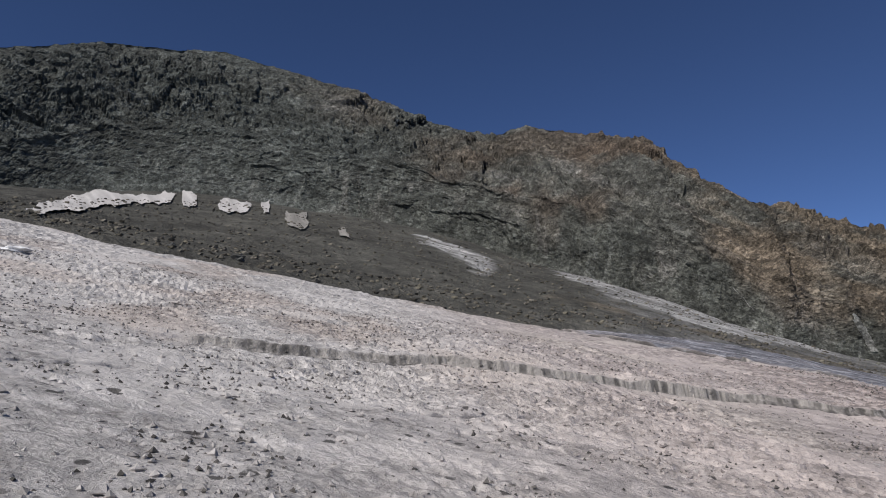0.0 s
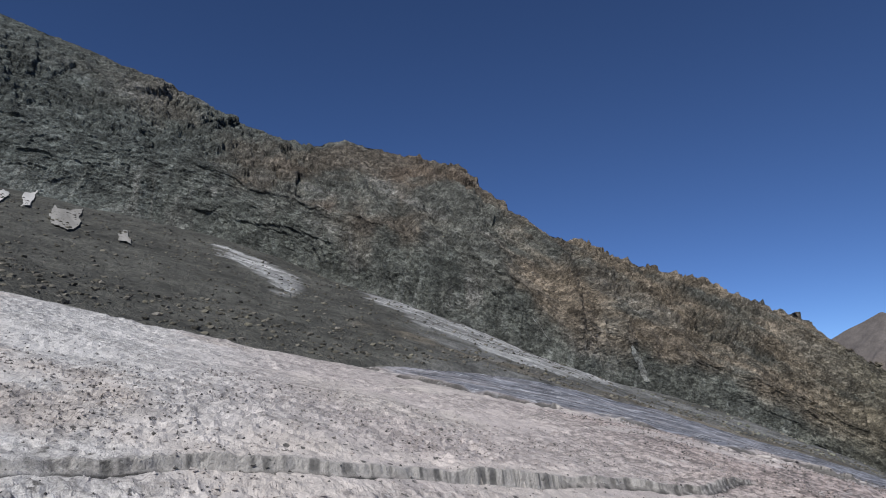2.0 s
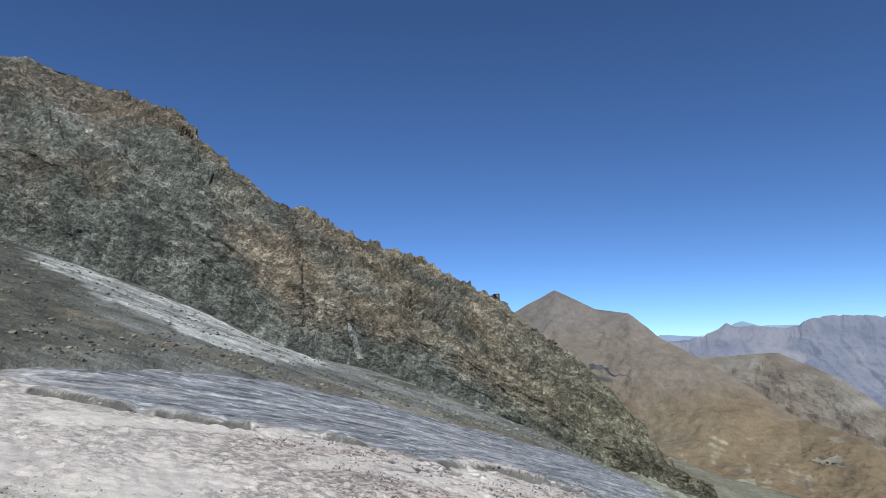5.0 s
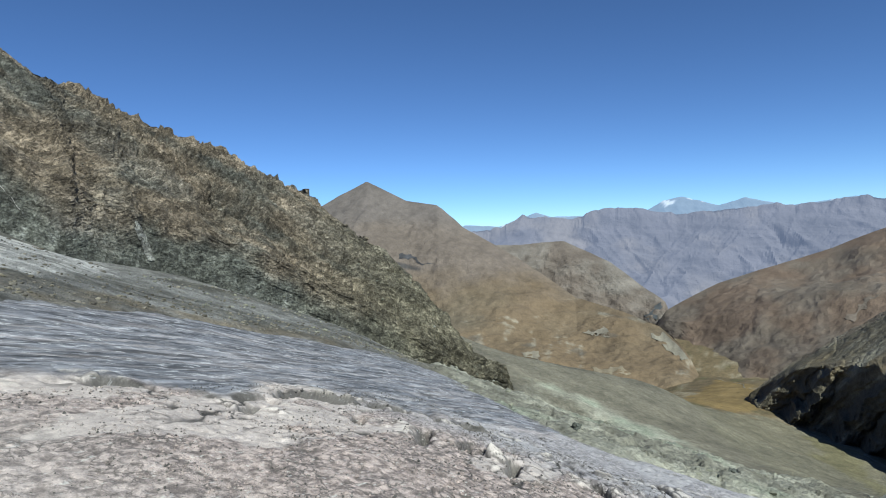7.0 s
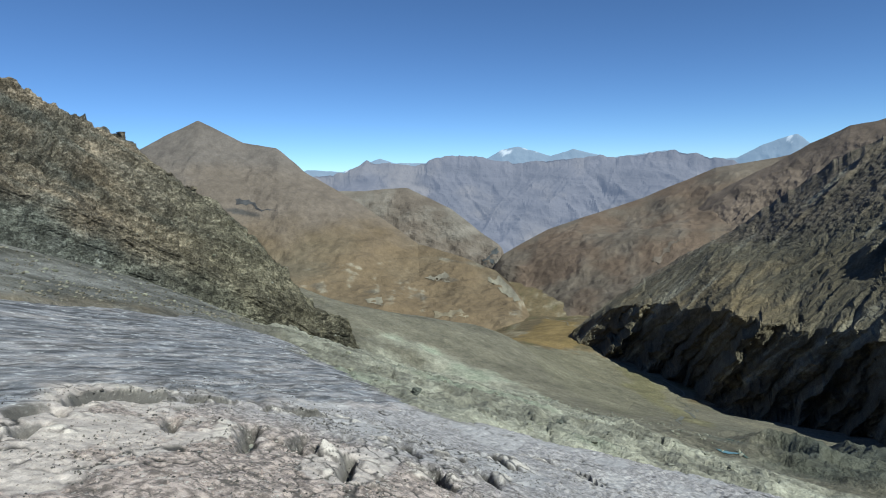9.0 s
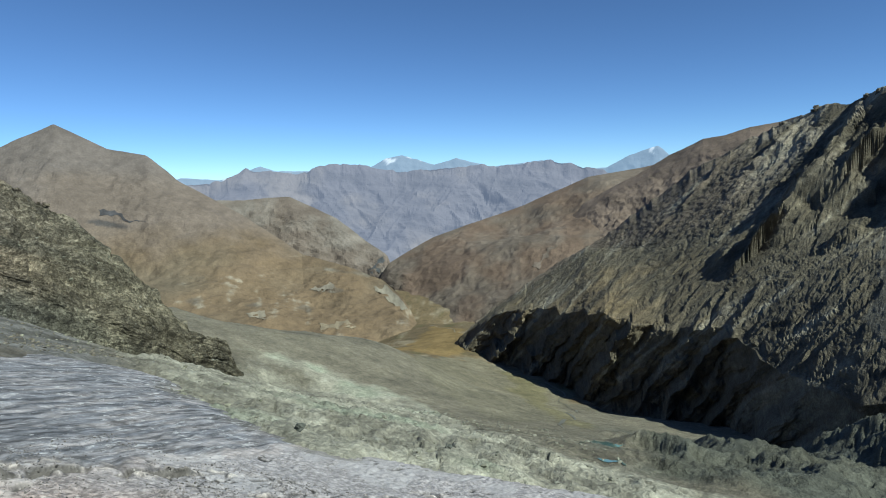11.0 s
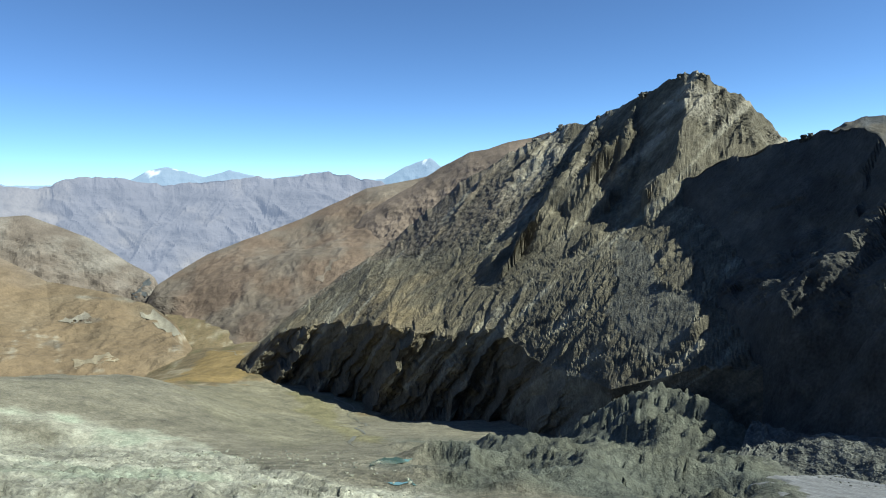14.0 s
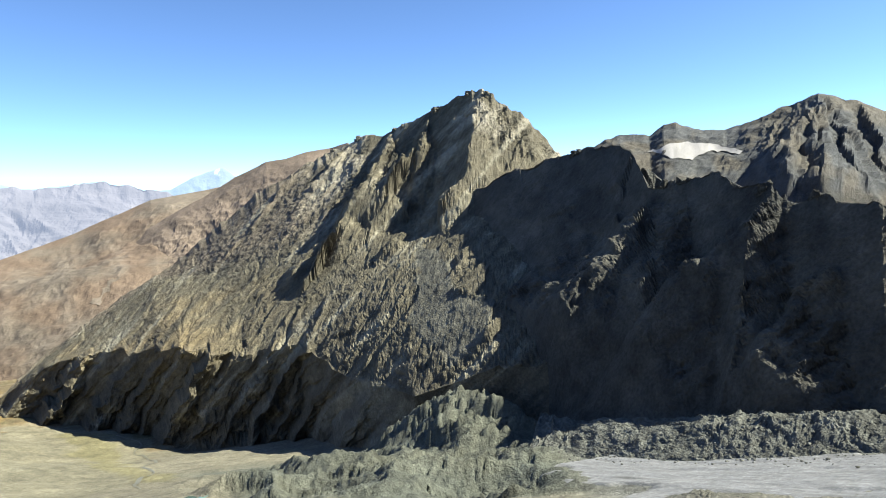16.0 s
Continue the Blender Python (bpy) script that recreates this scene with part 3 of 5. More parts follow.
col = mix3(col, (0.22, 0.25, 0.19), pale * sstep(0.0, 0.6, n1 - n3) * 0.7)
knoll = sstep(95, 103, A2 + n1 * 4) * sstep(262, 290, R2 + n1 * 16)
col = mix3(col, (0.1, 0.103, 0.083), knoll * (1 - sstep(620, 760, R2)))
col = mix3(col, (0.075, 0.08, 0.068), knoll * (1 - sstep(620, 760, R2)) * sstep(0.0, 0.6, n1))
col = mix3(col, (0.13, 0.13, 0.12), sstep(128, 133, A2) * sstep(200, 260, R2))
MARSH = [(1511, 34), (1405, -56), (949, -45), (650, -41), (699, -4), (1138, 20)]
TERRACE = [(2505, 311), (2207, 163), (1826, 78), (1507, 153), (1528, 261), (1285, 325)]
DOME = [(1303, 228), (1612, 104), (1552, -36), (1274, -112), (867, -53), (542, 26), (660, 90), (825, 159)]
for poly, tint, share in ((TERRACE, (0.2, 0.142, 0.058), 0.85), (DOME, (0.165, 0.153, 0.11), 0.85), (MARSH, (0.155, 0.14, 0.06), 0.5)):
    wob = fbm(GX / 60, GY / 60, n=5, seed=49) * 28
    dm = dist_line(GX + wob, GY + wob, poly + poly[:1])[0]
    col = mix3(col, tint, inside_poly(GX + wob, GY + wob, poly) * sstep(0, 14, dm) * share)
fine = fbm(GX / 3, GY / 3, n=4, seed=48, gain=0.65)
col = col * np.clip(1 + 0.24 * n1 + (0.24 * n2 + 0.28 * fine) * (1 - 0.75 * valley * sstep(420, 620, R2)), 0.3, 2)[..., None]
ground = sheet("ground", np.stack([GX, GY, GZ], -1), col, GROUND)
tagged(ground, "stony mountain ground with scree, pale slabs and brown meadow", "ground", kind="structure")

# glacier
gaz = np.concatenate([np.arange(-180, -52, 4), np.arange(-52, 108, 0.3), np.arange(108, 181, 4)])
gaz = np.append(gaz[gaz < 180], 180.0)
gr = [0.02, 1.0, 2.0]
while gr[-1] < 330:
    gr.append(gr[-1] + min(max(0.14, 0.00014 * gr[-1] ** 2), 0.8 if gr[-1] < 190 else 1.6))
GA, GR = np.meshgrid(gaz, np.array(gr), indexing="ij")


def ice_surface(gx, gy):
    """Height and base colour of the ice, and how far inside its edge a place lies."""
    ins = ice_share(gx, gy)
    r = np.hypot(gx - 2, gy - 8)
    near = 1 - sstep(50, 120, r)
    gz = lie(gx, gy) + sstep(-4, 14, ins) * 1.6 - 1.6 - sstep(-2, -14, ins) * 5
    m1, m2 = fbm(gx / 14, gy / 14, n=4, seed=121), fbm(gx / 1.1, gy / 1.1, n=3, seed=122)
    c1, c2 = cells(gx / 1.3 + 0.5 * m2, gy / 0.95 + 0.5 * m1, 50)
    f1, f2 = cells(gx / 0.55 + 0.3 * m2, gy / 0.42, 51)
    calm = sstep(0.5, 4.0, dist_line(gx, gy, CREVASSE)[0])
    gz = gz + fbm(gx / 22, gy / 22, n=3, seed=52) * 0.5 + fbm(gx / 0.9, gy / 0.9, n=2, seed=54) * 0.22 * calm * np.clip(0.35 + fbm(gx / 7, gy / 7, n=3, seed=55), 0, 1) + fbm(gx / 3.4, gy / 3.4, n=4, seed=51) * 0.14
    gc = mix3(tone(gx.shape, (0.515, 0.488, 0.468)), (0.45, 0.395, 0.37), sstep(-18, 20, gx))
    gc = mix3(gc, (0.46, 0.41, 0.375), sstep(-0.1, 0.6, m1) * sstep(20, 60, r) * sstep(75, 40, gx))
    # the upper, bluish and streaky ice beyond the upper crevasse
    wx, wy = fbm(gx / 7, gy / 7, n=3, seed=63), fbm(gx / 7.5, gy / 7.5, n=3, seed=64)
    up = dist_line(gx + wx * 1.3, gy + wy * 1.3, UPPER_CREVASSE)
    sd2 = up[0] * np.where(inside_poly(gx + wx * 1.3, gy + wy * 1.3, UPPER_CREVASSE + [(400, 60), (400, 400), (-50, 400)]), 1, -1)
    be = dist_line(gx + wx * 1.3, gy + wy * 1.3, BLUE_EDGE)
    over = np.where(inside_poly(gx + wx * 1.3, gy + wy * 1.3, BLUE_EDGE + [(400, 80), (400, 400), (-50, 400)]), 1, -1)
    above = sstep(-1, 5, be[0] * over + m1 * 4) * sstep(10, 50, gx)
    streak, thin = fbm(gx / 15 - gy / 40 + m1 * 0.5, gy / 2.2 + gx / 16 + m1 * 0.9, n=5, seed=120, gain=0.62), ridged(gx / 30 - gy / 70, gy / 2.2 + gx / 20, n=3, seed=126)
    gc = mix3(gc, (0.165, 0.168, 0.19), above * np.clip(0.92 + 0.35 * streak, 0, 1))
    gc = mix3(gc, (0.10, 0.10, 0.11), above * sstep(0.2, 0.8, streak) * 0.6)
    gz = gz + above * (streak * 0.22 + (thin - 0.5) * 0.25)
    # melt cups, rough where dirt lies
    rough = np.clip(0.55 + 0.9 * fbm(gx / 17, gy / 17, n=4, seed=123), 0.12, 1) * (1 - 0.75 * above) * (0.3 + 0.7 * calm)
    gz = gz - (1 - np.clip(c1 * 1.15, 0, 1)) * 0.55 * rough - (1 - np.clip(f1 * 1.2, 0, 1)) * 0.22 * rough
    patch = sstep(-0.12, 0.02, fbm(gx / 19, gy / 10, n=5, seed=127) + 0.25 * sstep(60, 20, gx)) * (1 - above)
    gc = mix3(gc, (0.41, 0.333, 0.305), patch * sstep(35, 80, gx) * 0.8)
    gz = gz + patch * sstep(35, 75, gx) * (fbm(gx / 2.2, gy / 1.5, n=4, seed=129, gain=0.65) * 0.22 + (cells(gx / 0.9, gy / 0.7, 53)[0] - 0.4) * 0.3)
    gc = gc * np.clip(1 + 0.25 * (c2 - c1 - 0.3) * rough + 0.08 * m2, 0.5, 1.3)[..., None]
    gc = mix3(gc, (0.30, 0.30, 0.325), sstep(112, 150, gx + m1 * 10) * (1 - above) * 0.75)
    patch = patch * (1 - 0.5 * sstep(112, 150, gx))
    kind = np.stack([np.clip(0.25 + 0.75 * patch, 0, 1) * (1 - 0.8 * above) * (0.5 + 0.5 * sstep(30, 70, gx)), above, sstep(75, 40, gx) * (1 - 0.6 * sstep(60, 110, r))], -1)
    # lower crevasse: a long step with a fluted wall
    lip = dist_line(gx + fbm(gx / 5, gy / 5, n=3, seed=60) * 0.4, gy + fbm(gx / 4, gy / 4, n=3, seed=61) * 0.4 + fbm(gx / 0.8, gy / 0.8, n=2, seed=66) * 0.12, CREVASSE)
    sd = lip[0] * lip[1]
    hgt = np.interp(lip[2], [0.2, 0.35, 0.55, 1.0], [0.35, 0.75, 1.0, 0.6]) * sstep(0.19, 0.25, lip[2]) * sstep(1.0, 0.9, lip[2]) * (0.9 + 0.35 * fbm(lip[2] * 26, 0.0, n=3, seed=62))
    gz = gz + hgt * (sstep(-0.1, 0.1, sd + 0.1 * fbm(gx / 0.6, gy / 1.5, n=2, seed=130)) * np.exp(-np.clip(sd, 0, 99) / 14) - 0.5 * np.exp(-((sd + 0.45) / 0.3) ** 2))
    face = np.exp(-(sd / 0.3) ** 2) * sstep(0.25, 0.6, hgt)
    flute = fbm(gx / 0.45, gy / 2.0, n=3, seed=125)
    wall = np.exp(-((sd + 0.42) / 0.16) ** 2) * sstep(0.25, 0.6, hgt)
    # upper crevasse: gaps, and rounded blocks on its lip
    h2 = sstep(0.0, 0.12, up[2]) * sstep(1.0, 0.9, up[2]) * np.clip(0.6 + 2.0 * fbm(up[2] * 24, 3.0, n=3, seed=65), 0, 1.3)
    lump, edge = facets(gx / 4.2 + wx * 0.35, gy / 3.8 + wy * 0.35, 67)
    gap = sstep(0.2, 0.06, edge)
    block = np.clip(0.5 + lump * 0.6, 0, 1)
    band = np.exp(-(sd2 / 4.5) ** 2) * sstep(0.05, 0.2, up[2]) * sstep(-0.1, 0.25, fbm(up[2] * 11, 1.0, n=3, seed=69))
    gz = gz + band * (lump * 0.8 - gap * 0.35) - h2 * 2.4 * np.exp(-((sd2 + 1.0) / 0.7) ** 2) + h2 * 0.7 * sstep(-0.4, 0.5, sd2) * np.exp(-np.clip(sd2, 0, 99) / 9)
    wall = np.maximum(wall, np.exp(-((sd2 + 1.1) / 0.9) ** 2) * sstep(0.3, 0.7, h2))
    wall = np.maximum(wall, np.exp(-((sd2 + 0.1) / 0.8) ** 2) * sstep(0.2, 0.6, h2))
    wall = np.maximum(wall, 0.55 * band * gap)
    gc = mix3(gc, (0.56, 0.51, 0.46), np.clip(band * sstep(0.0, 0.4, lump) * (1 - gap), 0, 1) * 0.8)
    # a web of cracks and hollows
    w1, w2 = cells(gx / 8 + wx * 0.5, gy / 5 + wy * 0.5, 68)
    web = sstep(0.10, 0.03, w2 - w1) * sstep(60, 85, gx) * (1 - above) * sstep(-0.1, 0.35, fbm(gx / 12, gy / 12, n=3, seed=131))
    gz = gz - 0.45 * web
    wall = np.maximum(wall, 0.85 * web)
    # grooves across the lower ice
    for k, (a, b) in enumerate(GROOVES):
        g = dist_line(gx + fbm(gx / 7, gy / 7, n=3, seed=70 + k) * 1.4, gy + fbm(gx / 7, gy / 7, n=3, seed=80 + k) * 1.4, (a, b))
        dp = np.clip(0.5 + 1.4 * fbm(g[2] * 7, k * 3.0, n=3, seed=90 + k), 0, 1.4) * sstep(0, 0.12, g[2]) * sstep(1, 0.8, g[2])
        side = np.exp(-((g[0] - 3.2) / 2.4) ** 2)
        gz = gz - 3.4 * dp * np.exp(-(g[0] / 0.9) ** 2) + dp * side * (0.3 + lump * 0.8 - gap * 0.3)
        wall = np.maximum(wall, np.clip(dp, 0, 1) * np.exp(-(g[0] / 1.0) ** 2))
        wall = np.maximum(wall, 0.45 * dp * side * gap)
        gc = mix3(gc, (0.55, 0.50, 0.46), np.clip(dp * side * sstep(0.4, 0.8, block) * (1 - gap), 0, 1) * 0.8)
    for k, (a, b) in enumerate(SLITS):
        g = dist_line(gx + fbm(gx / 3, gy / 3, n=3, seed=100 + k) * 0.8, gy, (a, b))
        cut = np.exp(-(g[0] / 0.25) ** 2) * sstep(0, 0.2, g[2]) * sstep(1, 0.8, g[2])
        gz = gz - 0.9 * cut
        wall = np.maximum(wall, cut)
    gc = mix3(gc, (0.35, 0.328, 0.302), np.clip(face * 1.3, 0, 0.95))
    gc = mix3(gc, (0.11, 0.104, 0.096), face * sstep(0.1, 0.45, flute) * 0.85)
    # deep gaps, cracks and slits painted near black for their shade
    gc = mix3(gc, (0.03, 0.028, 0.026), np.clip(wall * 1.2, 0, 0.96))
    gc = mix3(gc, (0.13, 0.12, 0.10), sstep(9, -3, ins + m1 * 5) * 0.7)
    return gz, gc, ins, kind


gx, gy = 2 + GR * np.sin(np.radians(GA)), 8 + GR * np.cos(np.radians(GA))
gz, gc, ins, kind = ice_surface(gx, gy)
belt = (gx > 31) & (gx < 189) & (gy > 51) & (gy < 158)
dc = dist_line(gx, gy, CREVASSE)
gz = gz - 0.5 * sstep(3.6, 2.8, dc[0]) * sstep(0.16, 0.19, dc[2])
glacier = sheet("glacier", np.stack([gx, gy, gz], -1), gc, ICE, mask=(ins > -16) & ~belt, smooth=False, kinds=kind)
tagged(glacier, "dirty pinkish-grey glacier ice with long open crevasses", "glacier", kind="structure")
bx, by = np.meshgrid(np.arange(30, 190.2, 0.36), np.arange(50, 159.2, 0.36), indexing="ij")
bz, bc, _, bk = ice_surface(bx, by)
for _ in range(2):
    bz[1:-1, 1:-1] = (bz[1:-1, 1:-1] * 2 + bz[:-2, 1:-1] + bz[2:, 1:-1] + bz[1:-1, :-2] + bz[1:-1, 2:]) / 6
# shade painted by slope on the steep, dirty sides of its gaps
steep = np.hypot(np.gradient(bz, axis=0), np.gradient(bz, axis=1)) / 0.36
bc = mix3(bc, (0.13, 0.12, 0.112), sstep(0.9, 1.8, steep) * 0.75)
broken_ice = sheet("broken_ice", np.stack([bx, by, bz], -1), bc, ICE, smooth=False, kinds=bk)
broken_ice.parent = glacier
# the long lower crevasse, in finer steps along its line
cp = np.array(CREVASSE, float)
run = np.concatenate([[0], np.cumsum(np.hypot(*(cp[1:] - cp[:-1]).T))])
su = np.arange(run[-1] * 0.15, run[-1], 0.16)
sx, sy = np.interp(su, run, cp[:, 0]), np.interp(su, run, cp[:, 1])
for _ in range(120):
    sx[1:-1], sy[1:-1] = (sx[:-2] + sx[2:]) / 2, (sy[:-2] + sy[2:]) / 2
tx_, ty_ = np.gradient(sx), np.gradient(sy)
tl = np.hypot(tx_, ty_)
off = np.concatenate([np.arange(-4.4, -1.6, 0.35), np.arange(-1.6, 1.6, 0.08), np.arange(1.6, 4.5, 0.35)])
kx, ky = sx[:, None] - (ty_ / tl)[:, None] * off, sy[:, None] + (tx_ / tl)[:, None] * off
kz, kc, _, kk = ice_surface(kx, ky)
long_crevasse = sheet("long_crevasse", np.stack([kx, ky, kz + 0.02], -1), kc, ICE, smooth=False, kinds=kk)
long_crevasse.parent = glacier
tagged(long_crevasse, "long crevasse with a fluted grey ice wall")
tagged(broken_ice, "belt of broken ice with open crevasses")


# ---- mountains ----
def rib_line(lines, rib):
    """Where a rib runs: each of its places is a bearing, a slope and how far it stands out from the side made by the lines."""
    pts = []
    for az, el, out in rib:
        rz = [[float(v[0]) for v in at_az(l, np.array([az]))] for l in lines]
        s = np.linspace(0, len(lines) - 1, 400)
        r, z = np.interp(s, range(len(lines)), [p[0] for p in rz]), np.interp(s, range(len(lines)), [p[1] for p in rz])
        e = np.maximum.accumulate(np.degrees(np.arctan2(z - EZ, r)))
        d = float(np.interp(el, e, r)) - out
        x, y = to_xy(az, d)
        pts.append((float(x), float(y), EZ + d * math.tan(math.radians(el))))
    return pts


def roofs(x, y, lines, ribs):
    """The height of the ribs at each place: each falls off to its north and its south side."""
    top = np.full(np.shape(x), -1e4)
    wx, wy = x + fbm(x / 60, y / 60, n=4, seed=190) * 14, y + fbm(x / 60, y / 60, n=4, seed=191) * 14
    for rib, north, south in ribs:
        p = np.array(rib_line(lines, rib))
        best, z, lean = np.full(np.shape(x), 1e9), np.zeros(np.shape(x)), np.zeros(np.shape(x))
        for k in range(len(p) - 1):
            seg = math.hypot(*(p[k + 1, :2] - p[k, :2]))
            dx, dy = (p[k + 1, :2] - p[k, :2]) / seg
            ax, ay = wx - p[k, 0], wy - p[k, 1]
            t = np.clip(ax * dx + ay * dy, 0, seg)
            d = np.hypot(ax - t * dx, ay - t * dy)
            near = d < best - 0.001
            best = np.where(near, d, best)
            z = np.where(near, p[k, 2] + (p[k + 1, 2] - p[k, 2]) * t / seg, z)
            lean = np.where(near, (dx * ay - dy * ax) / np.maximum(d, 0.01), lean)
        fall = south + (north - south) * (0.5 - 0.5 * np.clip(lean, -1, 1))
        fall = np.maximum(fall, 1.1 * (1 - np.abs(np.clip(lean, -1, 1))))
        top = np.maximum(top, z - fall * (np.sqrt(best * best + 16) - 4) - 0.6 * np.maximum(0, best - 110))
    return top


def loft(name, lines, az, rows, shape, colour, mat, back=(1.0, 0.9, 60), ends=(2.5, 2.5), label="", category="mountain", kind="", smooth=True, ribs=(), push=None):
    """A mountain side from its foot line up over the lines to its crest, and down behind. shape: the relief (metres) at each place."""
    rz = [at_az(l, az) for l in lines]
    rr, zz, cut = [], [], []
    for k in range(len(lines) - 1):
        n = rows[k]
        s = np.linspace(0, 1, n, endpoint=False)
        rr.append(rz[k][0][:, None] * (1 - s) + rz[k + 1][0][:, None] * s)
        zz.append(rz[k][1][:, None] * (1 - s) + rz[k + 1][1][:, None] * s)
        cut.append(k + s)
    s = np.linspace(0, 1, rows[-1]) ** 1.4
    rc, zc = rz[-1]
    run = back[0] * np.maximum(zc - rz[0][1], 60)
    rr.append(rc[:, None] + run[:, None] * s)
    zz.append(zc[:, None] - (zc - rz[0][1] + back[2])[:, None] * s ** back[1])
    cut.append(len(lines) - 1 + s)
    rr, zz, v = np.concatenate(rr, 1), np.concatenate(zz, 1), np.concatenate(cut)
    A, V = np.meshgrid(az, v, indexing="ij")
    tail = sstep(az[0] - 0.1, az[0] + ends[0], A) * sstep(az[-1] + 0.1, az[-1] - ends[1], A)
    low = rz[0][1][:, None] - 40
    zz = low + (zz - low) * tail
    if push:
        rr = rr - push(rr, zz, A, V)
    x, y = to_xy(A, rr)
    if ribs:
        zz = zz + np.maximum(0, roofs(x, y, lines, ribs) - zz) * sstep(0.0, 0.45, V)
    P = np.stack([x, y, zz], -1)
    # soften the breaks between the lines before the relief goes on
    N = normals(P)
    for _ in range(6):
        N[1:-1, 1:-1] = (N[:-2, 1:-1] + N[2:, 1:-1] + N[1:-1, :-2] + N[1:-1, 2:] + N[1:-1, 1:-1]) / 5
    N /= np.linalg.norm(N, axis=-1, keepdims=True)
    d = shape(x, y, zz, A, V, len(lines) - 1)
    d = d * tail
    if ribs:
        d = d * (0.12 + 0.88 * sstep(0.45, 0.85, np.abs(N[..., 2])))
    P = P + N * d[..., None]
    ob = sheet(name, P, colour(P, N, d, A, V, len(lines) - 1), mat, smooth=smooth)
    return tagged(ob, label, category, kind=kind)


def sink(line, by=25.0, out=0.0):
    return [(EX + (x - EX) * (1 - out), EY + (y - EY) * (1 - out), z - by) for x, y, z in line]


def between(a, b, s, t):
    """A line part of the way from a to b: s of the run, t of the rise."""
    az = np.unique(np.concatenate([polar(a)[0], polar(b)[0]]))
    (ra, za), (rb, zb) = at_az(a, az), at_az(b, az)
    x, y = to_xy(az, ra * (1 - s) + rb * s)
    return list(zip(x, y, za * (1 - t) + zb * t))


def broken(u, v, steps, seed):
    """Rock broken into blocks of several sizes: steps are (length, height, relief) in metres."""
    out, joint = 0, np.zeros(np.shape(u))
    for k, (lu, lv, h) in enumerate(steps):
        wu, wv = fbm(u / lu, v / lv, n=3, seed=seed + 20 + k) * 0.45, fbm(u / lu + 9, v / lv, n=3, seed=seed + 30 + k) * 0.45
        f, e = facets(u / lu + wu, v / lv + wv, seed + k)
        crack = sstep(0.13, 0.0, e)
        out = out + h * f - h * (0.4 if k else 0.15) * crack
        joint = np.maximum(joint, crack * (0.25 + 0.75 * (k > 0)))
    return out, joint


def head_coords(x, y, z, A):
    """Along the beds and across them: they dip more steeply to the east."""
    u = A * 10.3
    z = np.degrees(np.arctan2(z - EZ, np.hypot(x - EX, y - EY))) * 10.3
    dip = np.interp(A, [-50, -10, 10, 30, 70], [0.05, 0.12, 0.3, 0.55, 0.6])
    return u, z + dip * u


def head_shape(x, y, z, A, V, top):
    u, v = head_coords(x, y, z, A)
    A = A + fbm(A / 3, z / 40, n=3, seed=199) * 1.0
    gully = ridged(A / 6.5 + z / 260, z / 190, n=4, seed=200)
    rib = ridged(A / 2.2 + z / 120, z / 90, n=4, seed=201, gain=0.55)
    d, _ = broken(u, v, [(60, 15, 8.0), (24, 7, 5.0), (9, 3.2, 3.6), (4, 2.0, 2.4)], 400)
    calm = sstep(-0.35, 0.45, fbm(u / 130, v / 60, n=3, seed=206))
    d = d * (0.22 + 0.85 * sstep(0.9, 1.5, V)) * (0.45 + 0.75 * calm) * (1 - 0.6 * sstep(46, 60, A))
    bed = fbm(u / 120, v / 6, n=4, seed=202, gain=0.6)
    d = d + (gully - 0.55) * (11 + 11 * sstep(-8, 12, A)) * sstep(0.2, 1.2, V) * sstep(62, 46, A) + (rib - 0.5) * (2 + 5 * sstep(-8, 12, A)) * sstep(0.5, 1.2, V) + bed * (0.9 + (1.6 + 1.6 * sstep(10, -8, A)) * sstep(0.6, 1.2, V)) + fbm(x / 3, y / 3, z / 2.5, n=3, seed=203, gain=0.6) * 0.8
    cliff = sstep(0.85, 0.55, V) * sstep(0.05, 0.2, V) * sstep(-22, -8, A) * sstep(30, 18, A)
    d = d + cliff * (ridged(A / 0.8, z / 45, n=3, seed=204) - 0.5) * 6
    d = d * sstep(0.12, 0.6, V)
    near_top = sstep(top - 0.45, top, V) * sstep(top + 0.6, top + 0.05, V)
    return d * (1 - 0.6 * near_top) + near_top * (ridged(A / 0.8, 0.0, n=4, seed=205) - 0.5) * 7 * sstep(-5, 30, A)


